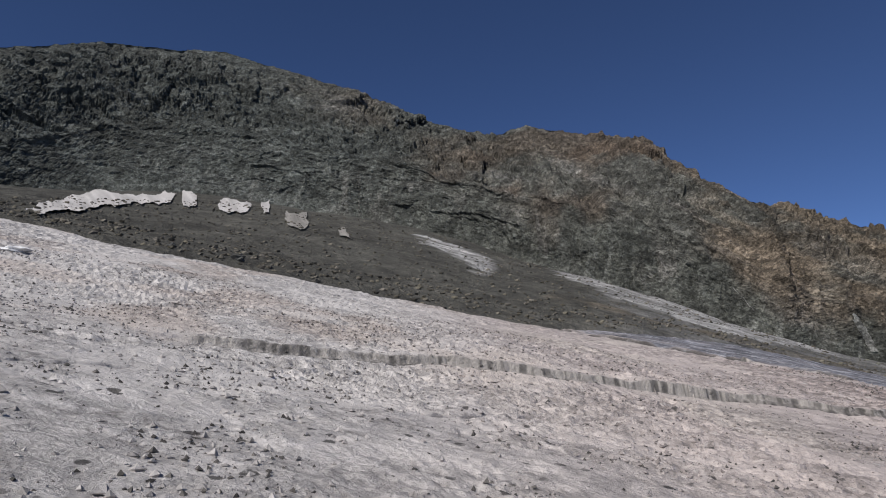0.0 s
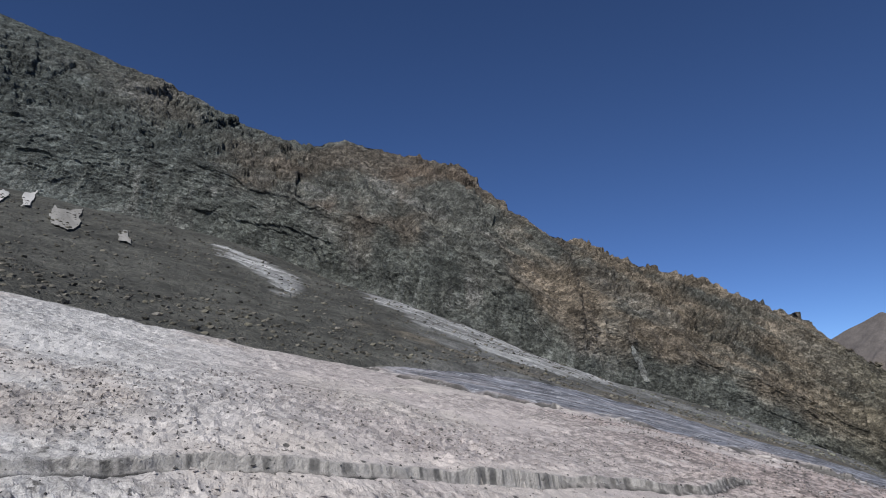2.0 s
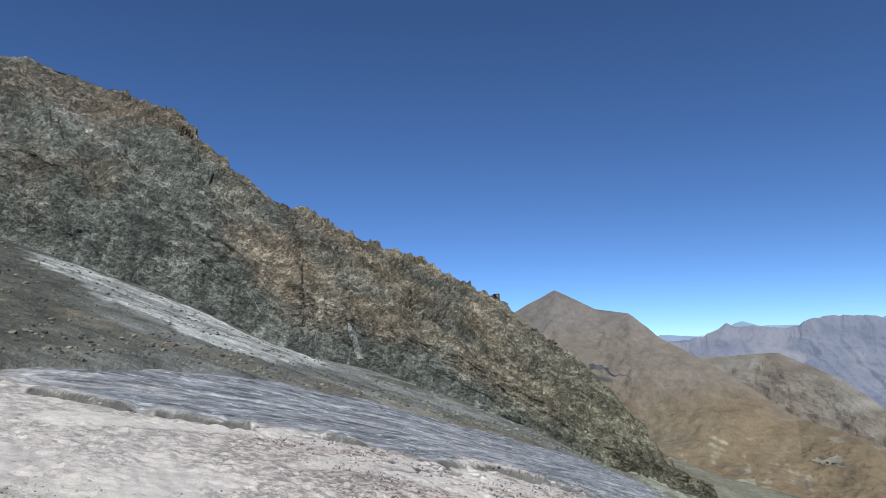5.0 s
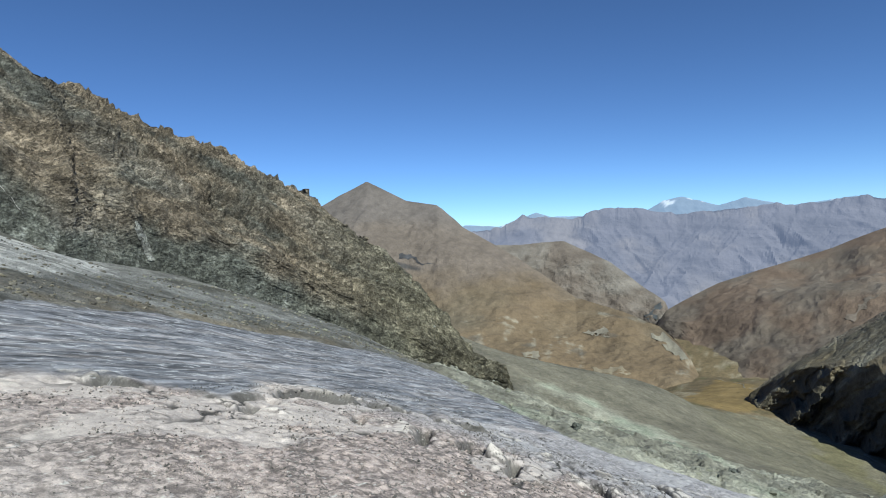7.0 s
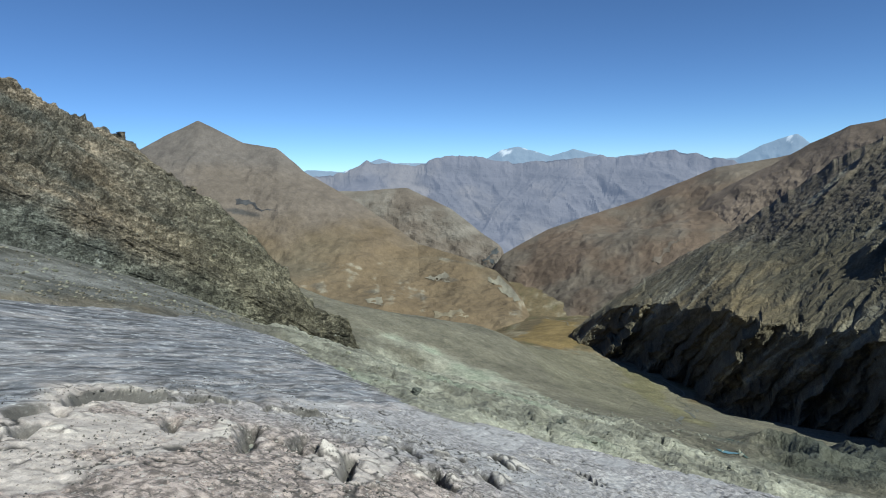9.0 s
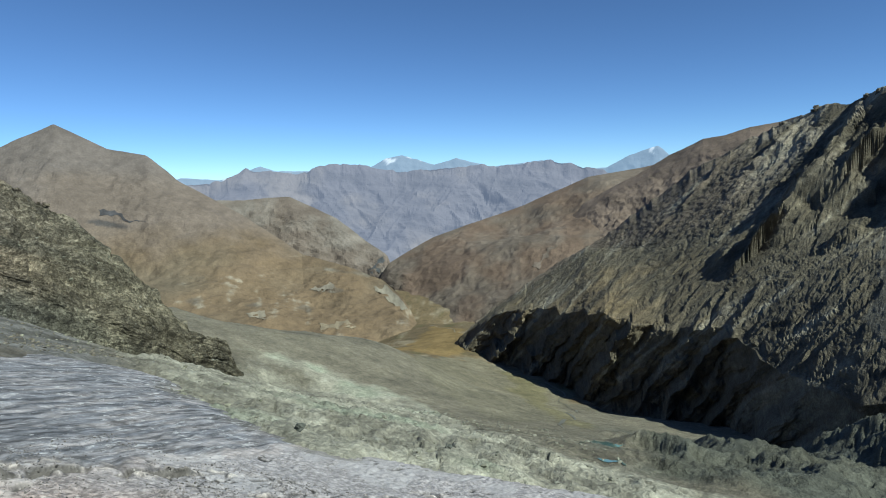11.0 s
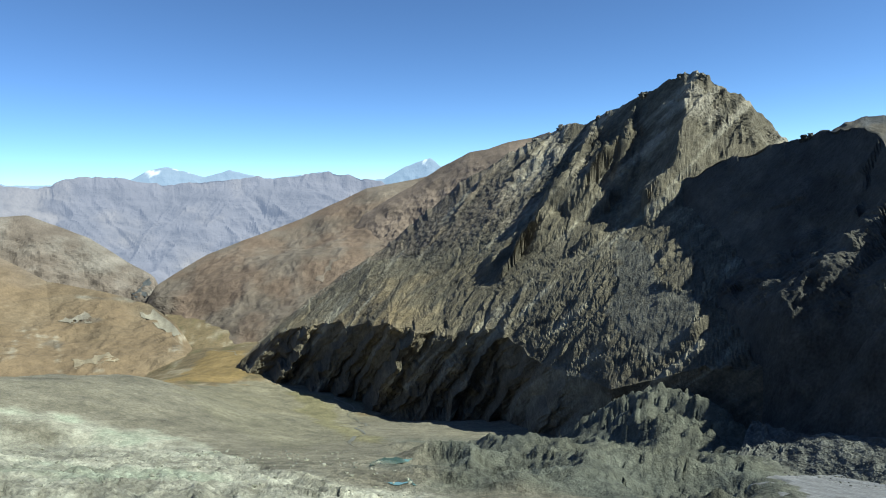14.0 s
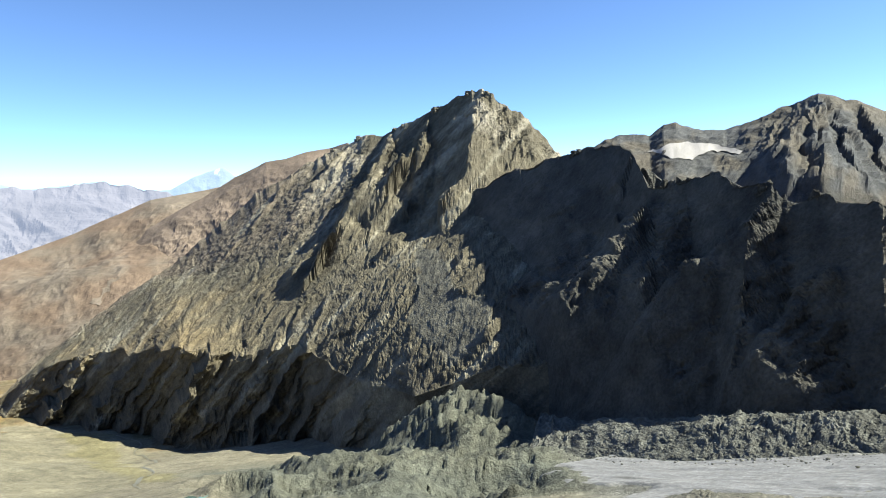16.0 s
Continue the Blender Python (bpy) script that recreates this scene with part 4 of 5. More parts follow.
def head_colour(P, N, d, A, V, top):
    x, y, z = P[..., 0], P[..., 1], P[..., 2]
    u, v = head_coords(x, y, z, A)
    a, b, c = fbm(A / 9, z / 60, n=4, seed=210), fbm(u / 60, v / 9, n=5, seed=211, gain=0.6), fbm(A / 3, z / 30, n=4, seed=212)
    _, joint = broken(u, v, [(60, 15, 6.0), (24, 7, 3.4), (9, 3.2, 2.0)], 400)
    rust = 0.5 * np.exp(-((A - 17) / 7) ** 2) * sstep(1.4, 2.6, V) + 0.35 * np.exp(-((A - 4) / 12) ** 2) * sstep(0.5, 1.2, V) * sstep(2.4, 1.6, V)
    col = tone(x.shape, (0.115, 0.115, 0.10))
    col = mix3(col, (0.17, 0.165, 0.15), sstep(0.2, 0.8, b) * 0.9)
    col = mix3(col, (0.12, 0.098, 0.075), sstep(-0.1, 0.5, a + rust * 1.6) * sstep(0.4, 1.0, V) * (0.3 + 0.5 * sstep(-14, 4, A)))
    col = mix3(col, (0.088, 0.098, 0.09), sstep(4, -16, A + a * 8) * 0.7)
    col = mix3(col, (0.14, 0.108, 0.08), sstep(0.25, 0.6, rust + 0.25 * c) * 0.85)
    col = mix3(col, (0.188, 0.153, 0.112), sstep(14, 34, A + a * 8) * sstep(0.55, 1.1, V + c * 0.25) * sstep(-0.9, 0.2, b + a) * 0.9)
    col = mix3(col, (0.205, 0.195, 0.17), sstep(0.1, 0.5, fbm(u / 90, v / 34, n=4, seed=215)) * sstep(0.9, 1.3, V) * sstep(8, 22, A) * 0.4)
    flute = ridged(A / 0.8, z / 45, n=3, seed=204)
    col = mix3(col, (0.21, 0.2, 0.18), sstep(0.55, 0.85, flute + 0.2 * c) * sstep(0.95, 0.6, V) * sstep(0.1, 0.3, V) * sstep(-16, -4, A) * sstep(34, 20, A) * 0.7)
    col = mix3(col, (0.086, 0.09, 0.078), sstep(0.85, 0.55, V + c * 0.35) * sstep(-14, 0, A) * 0.85)
    col = mix3(col, (0.19, 0.195, 0.175), sstep(0.45, 0.8, fbm(A * 1.6 - z / 14, z / 40, n=4, seed=214)) * sstep(0.8, 0.5, V) * 0.7)
    fine = fbm(x / 4, y / 4, z / 3, n=4, seed=213, gain=0.65)
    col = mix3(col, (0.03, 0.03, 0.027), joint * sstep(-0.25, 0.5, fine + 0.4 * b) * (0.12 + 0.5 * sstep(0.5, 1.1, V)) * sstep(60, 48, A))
    col = mix3(col, (0.115, 0.108, 0.078), sstep(44, 60, A + a * 4) * 0.85)
    return 1.2 * col * np.clip(1 + 0.25 * b + 0.42 * fine, 0.3, 2.4)[..., None]


cliff_top = between(HEAD_FOOT, HEAD_CREST, 0.14, 0.3)
upper = between(HEAD_FOOT, HEAD_CREST, 0.55, 0.66)
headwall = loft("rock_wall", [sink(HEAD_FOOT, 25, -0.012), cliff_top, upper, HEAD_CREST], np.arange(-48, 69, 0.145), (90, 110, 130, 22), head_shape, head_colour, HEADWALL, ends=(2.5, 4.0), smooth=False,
                label="dark grey-brown rocky mountain wall above the glacier", category="mountain")


def strata(x, y, z, A, k):
    """Across and along beds that fall to the north, in metres."""
    e = np.degrees(np.arctan2(z - EZ, np.hypot(x - EX, y - EY)))
    return (e - k * A) * 17.0, (k * e + A) * 17.0


# ribs come down from the crest
RIBS = [([(117.6, 5.2, 10), (117.0, 4.0, 100), (114.8, 1.1, 190), (113.2, -1.8, 110), (112.0, -3.6, 30)], 1.6, 0.42),
        ([(125.2, 8.3, 6), (124.8, 6.0, 90), (123.8, 2.4, 140), (122.7, 0.9, 150), (121.1, -0.5, 130), (117.4, -3.8, 60)], 1.6, 0.6),
        ([(110.5, 3.0, 5), (107.8, 0.6, 60), (105.5, -2.6, 0)], 1.2, 0.4), ([(114.2, 4.5, 6), (112.2, 2.6, 60), (109.6, -0.4, 0)], 1.3, 0.4),
        ([(121.0, 6.6, 5), (120.0, 5.0, 60), (118.3, 2.6, 0)], 1.4, 0.6), ([(127.6, 7.0, 4), (126.9, 5.2, 26), (126.4, 3.2, 0)], 1.4, 0.9)]
# the bench breaks off in noses, steep to the north, that lean down the valley
NOSES = [89.5, 92.0, 93.9, 95.7, 98.1, 99.8, 101.9, 104.4, 107.3, 109.2, 111.3, 113.4, 115.2, 117.3, 121.2, 125.0]


def noses(r, z, A, V):
    e = np.degrees(np.arctan2(z - EZ, r))
    p = A - 0.75 * (e + 11) + fbm(A * 0.8, e * 0.8, n=4, seed=236) * 0.7
    out = np.zeros(np.shape(A))
    for k, (a, b) in enumerate(zip(NOSES[:-1], NOSES[1:])):
        size = (0.6, 1.0, 0.5, 0.8, 1.0)[k % 5] * (b - a) / 2.4
        out = np.maximum(out, size * np.where(p < a, np.clip(1 - (a - p) / 0.35, 0, 1), np.clip(1 - (p - a) / (b - a), 0, 1)))
    small = ridged(p / 0.7, e / 3, n=3, seed=237) - 0.4
    down = sstep(2.15, 1.1, V)
    return r * (0.08 * out * (0.5 + 0.5 * down) + 0.006 * small) * sstep(0.3, 1.0, V) * sstep(2.6, 1.95, V) * sstep(117, 111, A)


STRIP = [(119.0, -4.5), (121.5, -4.9), (121.8, -8.2), (125.3, -9.0), (123.9, -12.2), (121.3, -14.0), (117.5, -10.8), (118.9, -8.3)]
FAN = [(113.1, -15.2), (115.5, -15.6), (117.9, -17.9), (117.0, -21.6), (109.6, -21.1), (109.4, -18.3)]


def peak_shape(x, y, z, A, V, top):
    rock = sstep(2.7, 3.15, V)
    wz = z + fbm(x / 120, y / 120, z / 90, n=3, seed=226) * 20
    p, q = strata(x, y, wz, A, 1.25)
    fan = np.arctan2(A - 126.2, 22 - np.degrees(np.arctan2(wz - EZ, np.hypot(x - EX, y - EY))))
    p = np.where(rock > 0, fan * 780, p)
    rib = ridged(p / 120, q / 900, n=3, seed=220, gain=0.5)
    flute = ridged(p / 32, q / 400, n=4, seed=227, gain=0.6)
    p2, q2 = strata(x, y, wz, A, 0.95)
    bed = ridged(p2 / 20, q2 / 340, n=4, seed=221, gain=0.65)
    lump, _ = broken(q2, p2, [(110, 26, 7.0), (44, 11, 3.6), (18, 5, 1.8)], 430)
    e = np.degrees(np.arctan2(z - EZ, np.hypot(x - EX, y - EY)))
    soft = np.maximum(inside_poly(A, e, STRIP), inside_poly(A, e, FAN)) * 1.0
    d = rock * (0.35 + 0.65 * sstep(106, 116, A)) * ((rib - 0.5) * 18 + (flute - 0.5) * 15 + lump * 0.7)
    cliff = sstep(2.12, 1.85, V) * sstep(116, 110, A)
    d = d + (1 - rock) * (1 - 0.85 * soft) * ((bed - 0.5) * (7 + 3 * cliff) + lump * (0.34 + 0.6 * cliff))
    d = d + inside_poly(A, e, FAN) * (ridged((A - 114.3) / (np.maximum(np.abs(e + 12), 3) * 0.16), 0.0, n=2, seed=229) - 0.5) * 3
    d = d + fbm(x / 14, y / 14, z / 10, n=4, seed=223, gain=0.62) * (1.4 + 1.6 * rock)
    d = d * sstep(0.1, 0.6, V)
    near_top = sstep(top - 0.35, top, V) * sstep(top + 0.5, top + 0.05, V)
    return d * (1 - 0.7 * near_top) + near_top * (ridged(A / 0.9, 0.0, n=3, seed=224) - 0.5) * 12


def peak_colour(P, N, d, A, V, top):
    x, y, z = P[..., 0], P[..., 1], P[..., 2]
    p, q = strata(x, y, z, A, 0.95)
    a, b = fbm(x / 160, y / 160, z / 120, n=4, seed=230), fbm(p / 14, q / 160, n=5, seed=231, gain=0.6)
    fine = fbm(x / 12, y / 12, z / 9, n=4, seed=232, gain=0.65)
    col = tone(x.shape, (0.104, 0.092, 0.066))
    col = mix3(col, (0.145, 0.115, 0.07), sstep(-0.3, 0.5, a) * sstep(3.0, 2.6, V) * sstep(112, 100, A + a * 5) * sstep(1.7, 2.0, V))
    col = mix3(col, (0.215, 0.195, 0.155), sstep(2.9, 3.3, V) * sstep(-0.4, 0.4, b + a))
    col = mix3(col, (0.135, 0.113, 0.087), sstep(2.9, 3.3, V) * sstep(115, 107, A))
    col = mix3(col, (0.22, 0.205, 0.16), sstep(0.3, 0.7, b) * 0.7)
    col = mix3(col, (0.06, 0.058, 0.048), sstep(0.35, 0.8, -b + 0.3 * fine) * 0.6)
    e = np.degrees(np.arctan2(z - EZ, np.hypot(x - EX, y - EY)))
    wob = fbm(A * 1.5, e * 1.5, n=4, seed=233) * 0.5
    col = mix3(col, (0.115, 0.112, 0.095), inside_poly(A + wob, e + wob, STRIP) * 0.7)
    col = mix3(col, (0.15, 0.142, 0.11), inside_poly(A + wob, e + wob, FAN) * (0.6 + 0.4 * sstep(-0.3, 0.3, b)))
    return col * np.clip(1 + 0.2 * b + 0.3 * fine, 0.4, 2)[..., None]


pyramid = loft("pyramid_mountain", [sink(MT_A_FOOT, 70, 0.14), sink(MT_A_FOOT, 34), MT_A_BENCH, MT_A_MID, MT_A_CREST], np.arange(85.0, 141, 0.11), (30, 80, 90, 120, 30), peak_shape, peak_colour, PEAK, ends=(1.0, 2.5), smooth=False, ribs=RIBS, push=noses,
               label="pointed grey rock mountain with ribs and a grassy brown bench", category="mountain")


DARK_RIBS = [([(137.3, 3.3, 2), (136.0, 1.0, 26), (133.3, -2.8, 20)], 1.0, 0.8), ([(140.8, 1.6, 2), (137.8, -0.5, 26), (132.6, -5.4, 20)], 1.0, 0.8),
             ([(146.8, 0.9, 2), (145.5, -0.3, 16), (143.4, -3.6, 10)], 1.6, 1.0), ([(151.3, 0.2, 2), (150.5, -1.1, 12), (149.7, -4.2, 8)], 1.6, 1.0)]


def dark_shape(x, y, z, A, V, top):
    e = np.degrees(np.arctan2(z - EZ, np.hypot(x - EX, y - EY)))
    p = A - 0.8 * e
    rib = ridged(p / 5.0, e / 12, n=4, seed=240)
    lump, _ = broken(A * 9, (e - 0.5 * A) * 9, [(30, 12, 5.0), (12, 5, 2.6), (5, 2.4, 1.2)], 460)
    d = (rib - 0.5) * 14 * sstep(0.2, 0.7, V) + (ridged(p / 1.4, e / 4, n=4, seed=241) - 0.5) * 6 + lump * 0.8
    d = d * np.where(V < 0.2, V / 0.2, 1)
    near_top = sstep(top - 0.3, top, V) * sstep(top + 0.5, top + 0.05, V)
    return d * (1 - 0.8 * near_top) + near_top * ((ridged(A / 1.9, 0.0, n=5, seed=243, gain=0.6) - 0.5) * 16 - 2)


def grey(c, c2, seed, s=1.0):
    def f(P, N, d, A, V, top):
        a, b = fbm(P[..., 0] / (160 * s), P[..., 1] / (160 * s), P[..., 2] / (100 * s), n=4, seed=seed), fbm(A / 1.4, P[..., 2] / (22 * s), n=4, seed=seed + 5)
        return mix3(tone(a.shape, c), c2, sstep(-0.4, 0.5, a + 0.4 * b)) * (1 + 0.2 * b)[..., None]
    return f


# base colours darkened to deepen the shade on this ridge
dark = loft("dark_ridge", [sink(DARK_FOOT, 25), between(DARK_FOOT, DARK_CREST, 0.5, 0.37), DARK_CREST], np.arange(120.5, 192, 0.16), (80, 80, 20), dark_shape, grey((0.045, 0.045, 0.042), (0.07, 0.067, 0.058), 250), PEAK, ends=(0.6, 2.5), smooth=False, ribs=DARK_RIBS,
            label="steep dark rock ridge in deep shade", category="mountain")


def hill_shape(big, small, seed, sharp=0.5):
    def f(x, y, z, A, V, top):
        d = (ridged((x + z) / 700, y / 500, n=6, seed=seed) - 0.5) * big * sharp + fbm(x / 620, y / 620, z / 500, n=6, seed=seed + 3) * big * (1 - sharp) + fbm(x / 45, y / 45, z / 45, n=4, seed=seed + 6) * small
        near_top = sstep(top - 0.3, top, V) * sstep(top + 0.5, top + 0.05, V)
        return d * (1 - 0.85 * near_top) * np.where(V < 0.15, V / 0.15, 1)
    return f


def peak_b_colour(P, N, d, A, V, top):
    x, y, z = P[..., 0], P[..., 1], P[..., 2]
    a, b = fbm(x / 260, y / 260, z / 160, n=5, seed=262), fbm(A * 1.2, z / 50, n=4, seed=263)
    c = fbm(x / 700 + 3, y / 700, z / 260, n=4, seed=264)
    bed = fbm(A / 3, (z + A * 4) / 28, n=4, seed=265)
    fine = fbm(x / 30, y / 30, z / 20, n=4, seed=266, gain=0.6)
    col = mix3(tone(x.shape, (0.13, 0.097, 0.062)), (0.118, 0.098, 0.07), sstep(-0.3, 0.4, c))
    col = mix3(col, (0.128, 0.106, 0.09), sstep(-80, 160, z + a * 110))
    col = mix3(col, (0.115, 0.1, 0.092), sstep(250, 480, z + a * 120))
    col = mix3(col, (0.215, 0.195, 0.155), sstep(0.5, 0.9, b * 0.5 + bed * 0.6 + fine * 0.3) * sstep(120, -80, z) * 0.8)
    col = mix3(col, (0.085, 0.078, 0.068), sstep(0.6, 0.9, bed - a * 0.4) * 0.5 * sstep(150, 0, z))
    outcrop = np.exp(-((A - 57.0) / 1.6) ** 2 - ((z - 150 + (A - 57) * 14) / 17) ** 2)
    col = mix3(col, (0.06, 0.056, 0.055), sstep(0.3, 0.7, outcrop + 0.3 * fine))
    return col * (1 + 0.06 * b + 0.08 * a + 0.14 * fine)[..., None]


brown_peak = loft("brown_peak", [sink(PEAK_B_FOOT, 40), between(PEAK_B_FOOT, PEAK_B_CREST, 0.55, 0.24), PEAK_B_CREST], np.arange(38, 83.5, 0.16), (90, 90, 24), hill_shape(110, 7, 260, 0.5), peak_b_colour, FARROCK, smooth=False,
     label="brown rounded mountain with a small grey summit", category="mountain")
RED_FOOT = [(EX + (x - EX) * 0.62, EY + (y - EY) * 0.62, -262) for x, y, z in RED_CREST]
loft("reddish_ridge", [RED_FOOT, RED_CREST], np.arange(95.1, 117, 0.1), (130, 20), hill_shape(110, 12, 255, 0.8), grey((0.135, 0.105, 0.085), (0.16, 0.125, 0.10), 256, 1.4), FARROCK, smooth=False, ends=(1.0, 3),
     label="reddish ribbed ridge behind the pointed mountain", category="mountain")
HILL_C_FOOT = [(EX + (x - EX) * 0.9, EY + (y - EY) * 0.9, -280) for x, y, z in HILL_C_CREST]
rounded_hill = loft("rounded_hill", [HILL_C_FOOT, HILL_C_CREST], np.arange(60, 82, 0.16), (80, 20), hill_shape(130, 16, 270, 0.6), grey((0.12, 0.10, 0.085), (0.15, 0.135, 0.12), 272, 2), FARROCK, smooth=False,
     label="rounded grey-brown rocky hill above a gorge", category="hill")
hillside = loft("brown_hillside", [sink(HILL_E_FOOT, 120), between(HILL_E_FOOT, HILL_E_CREST, 0.5, 0.42), HILL_E_CREST], np.arange(77.5, 112, 0.14), (70, 70, 20), hill_shape(90, 5, 280, 0.4), grey((0.125, 0.092, 0.07), (0.12, 0.10, 0.082), 282, 2), FARROCK, smooth=False,
     label="long reddish-brown alpine hillside across the valley", category="hill")
def range_shape(x, y, z, A, V, top):
    A = A + fbm(A / 2, z / 160, n=3, seed=294) * 0.7
    spur = np.maximum(ridged(A / 9 + z / 420, z / 1200, n=3, seed=291), ridged(A / 8 - z / 380, z / 1200, n=3, seed=295))
    rib = np.maximum(ridged(A / 1.9 + z / 230, z / 500, n=4, seed=292, gain=0.6), ridged(A / 2.1 - z / 210, z / 500, n=4, seed=296, gain=0.6))
    d = (spur - 0.6) * 150 + (rib - 0.6) * 36 + fbm(A / 6, (z + 10 * A) / 40, n=3, seed=293) * 14
    near_top = sstep(top - 0.25, top, V) * sstep(top + 0.5, top + 0.05, V)
    return d * (1 - 0.85 * near_top) * np.where(V < 0.15, V / 0.15, 1) + near_top * fbm(A / 0.9, 0.0, n=4, seed=297) * 20


RANGE_FOOT = [(EX + (x - EX) * 0.85, EY + (y - EY) * 0.85, -330) for x, y, z in RANGE_CREST]
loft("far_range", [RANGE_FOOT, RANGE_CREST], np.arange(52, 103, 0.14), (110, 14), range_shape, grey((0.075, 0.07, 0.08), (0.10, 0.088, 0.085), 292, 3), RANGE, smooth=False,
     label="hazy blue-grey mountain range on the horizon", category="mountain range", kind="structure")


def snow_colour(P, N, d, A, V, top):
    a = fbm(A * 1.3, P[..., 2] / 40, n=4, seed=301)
    # bluish rock tone: haze put into the base colour
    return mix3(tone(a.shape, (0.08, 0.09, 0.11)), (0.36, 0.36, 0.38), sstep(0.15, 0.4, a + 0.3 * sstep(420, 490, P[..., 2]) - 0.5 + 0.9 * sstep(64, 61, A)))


SNOW_FOOT = [(EX + (x - EX) * 0.95, EY + (y - EY) * 0.95, -200) for x, y, z in SNOW_CREST]
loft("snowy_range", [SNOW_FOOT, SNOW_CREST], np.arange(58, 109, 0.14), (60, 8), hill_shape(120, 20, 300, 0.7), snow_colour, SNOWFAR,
     label="farthest peaks tinted pale blue for haze, with patches of snow", category="mountain range", kind="structure")


BACK_RIBS = [([(152.7, 6.0, 8), (151.3, 4.6, 150), (149.9, 3.0, 260), (150.7, -0.8, 320)], 1.1, 0.8), ([(152.7, 5.9, 8), (151.9, 3.9, 130), (152.6, 0.9, 260), (153.6, -1.5, 260)], 1.5, 0.8),
             ([(153.3, 5.2, 20), (154.3, 2.1, 150), (155.5, -0.9, 200)], 1.5, 0.8), ([(155.0, 5.0, 10), (156.4, 1.9, 150), (157.4, -0.9, 200)], 1.5, 0.7)]


def back_shape(x, y, z, A, V, top):
    A = A + fbm(A / 2, z / 90, n=3, seed=313) * 0.5
    spur = ridged(A / 5.5 + z / 700, z / 900, n=2, seed=314)
    e = np.degrees(np.arctan2(z - EZ, np.hypot(x - EX, y - EY)))
    fan = np.arctan2(A - 152.2, np.clip(8.5 - e, 0.3, 99))
    rib = ridged(fan * 5.5, np.hypot(A - 152.2, 8.5 - e) / 9, n=4, seed=315, gain=0.6)
    east = sstep(146.5, 149, A)
    d = (spur - 0.5) * 40 * (1 - east) + (rib - 0.5) * (14 + 22 * east) + fbm(x / 60, y / 60, z / 40, n=4, seed=316) * 8
    near_top = sstep(top - 0.3, top, V) * sstep(top + 0.5, top + 0.05, V)
    return d * (1 - 0.8 * near_top) * np.where(V < 0.15, V / 0.15, 1) + near_top * fbm(A, 0.0, n=4, seed=317) * 9


def back_colour(P, N, d, A, V, top):
    x, z = P[..., 0], P[..., 2]
    a, b = fbm(A / 2, z / 60, n=4, seed=311), fbm(A * 1.2, z / 22, n=4, seed=312)
    # base colours lowered to stand in for shade on its near face
    col = mix3(tone(x.shape, (0.06, 0.062, 0.066)), (0.085, 0.076, 0.064), sstep(-0.3, 0.4, a))
    return col * (1 + 0.2 * b)[..., None]


BACK_FOOT = [(EX + (x - EX) * 0.62, EY + (y - EY) * 0.62, 100) for x, y, z in BACK_CREST]
loft("back_mountain", [BACK_FOOT, between(BACK_FOOT, BACK_CREST, 0.55, 0.6), BACK_CREST], np.arange(126, 164, 0.14), (40, 70, 16), back_shape, back_colour, PEAK, smooth=False, ribs=BACK_RIBS,
     label="grey-brown ribbed mountain behind the dark ridge", category="mountain")


# ---- loose things, snow and water ----
def part(name, me, parent, label=""):
    ob = new(name, me)
    ob.parent = parent
    return tagged(ob, label)


def stone_mesh(name, rng, mat, n=1, size=1.0, flat=0.7, colour=(0.12, 0.11, 0.1)):
    """One angular stone."""
    bm = bmesh.new()
    bmesh.ops.create_icosphere(bm, subdivisions=n, radius=0.5 * size)
    k = rng.uniform(0, 90)
    for v in bm.verts:
        c = v.co / size
        d = 1 + 0.75 * noise.noise(c * 2.1 + Vector((k, k, k))) + 0.35 * noise.noise(c * 5.0 + Vector((k, 0, k)))
        v.co = Vector((v.co.x * d * 1.2, v.co.y * d, v.co.z * d * flat))
    me = bpy.data.meshes.new(name)
    bm.to_mesh(me)
    bm.free()
    at = me.color_attributes.new("Col", "FLOAT_COLOR", "POINT")
    at.data.foreach_set("color", np.tile((*colour, 1.0), len(me.vertices)).astype(np.float32))
    me.materials.append(mat)
    return me


bpy.context.view_layer.update()
DEPS = bpy.context.evaluated_depsgraph_get()


def floor_at(x, y, only=None):
    hit, p, n, _, ob, _ = scene.ray_cast(DEPS, Vector((x, y, 900)), Vector((0, 0, -1)))
    return (p, ob.name) if hit else (None, None)


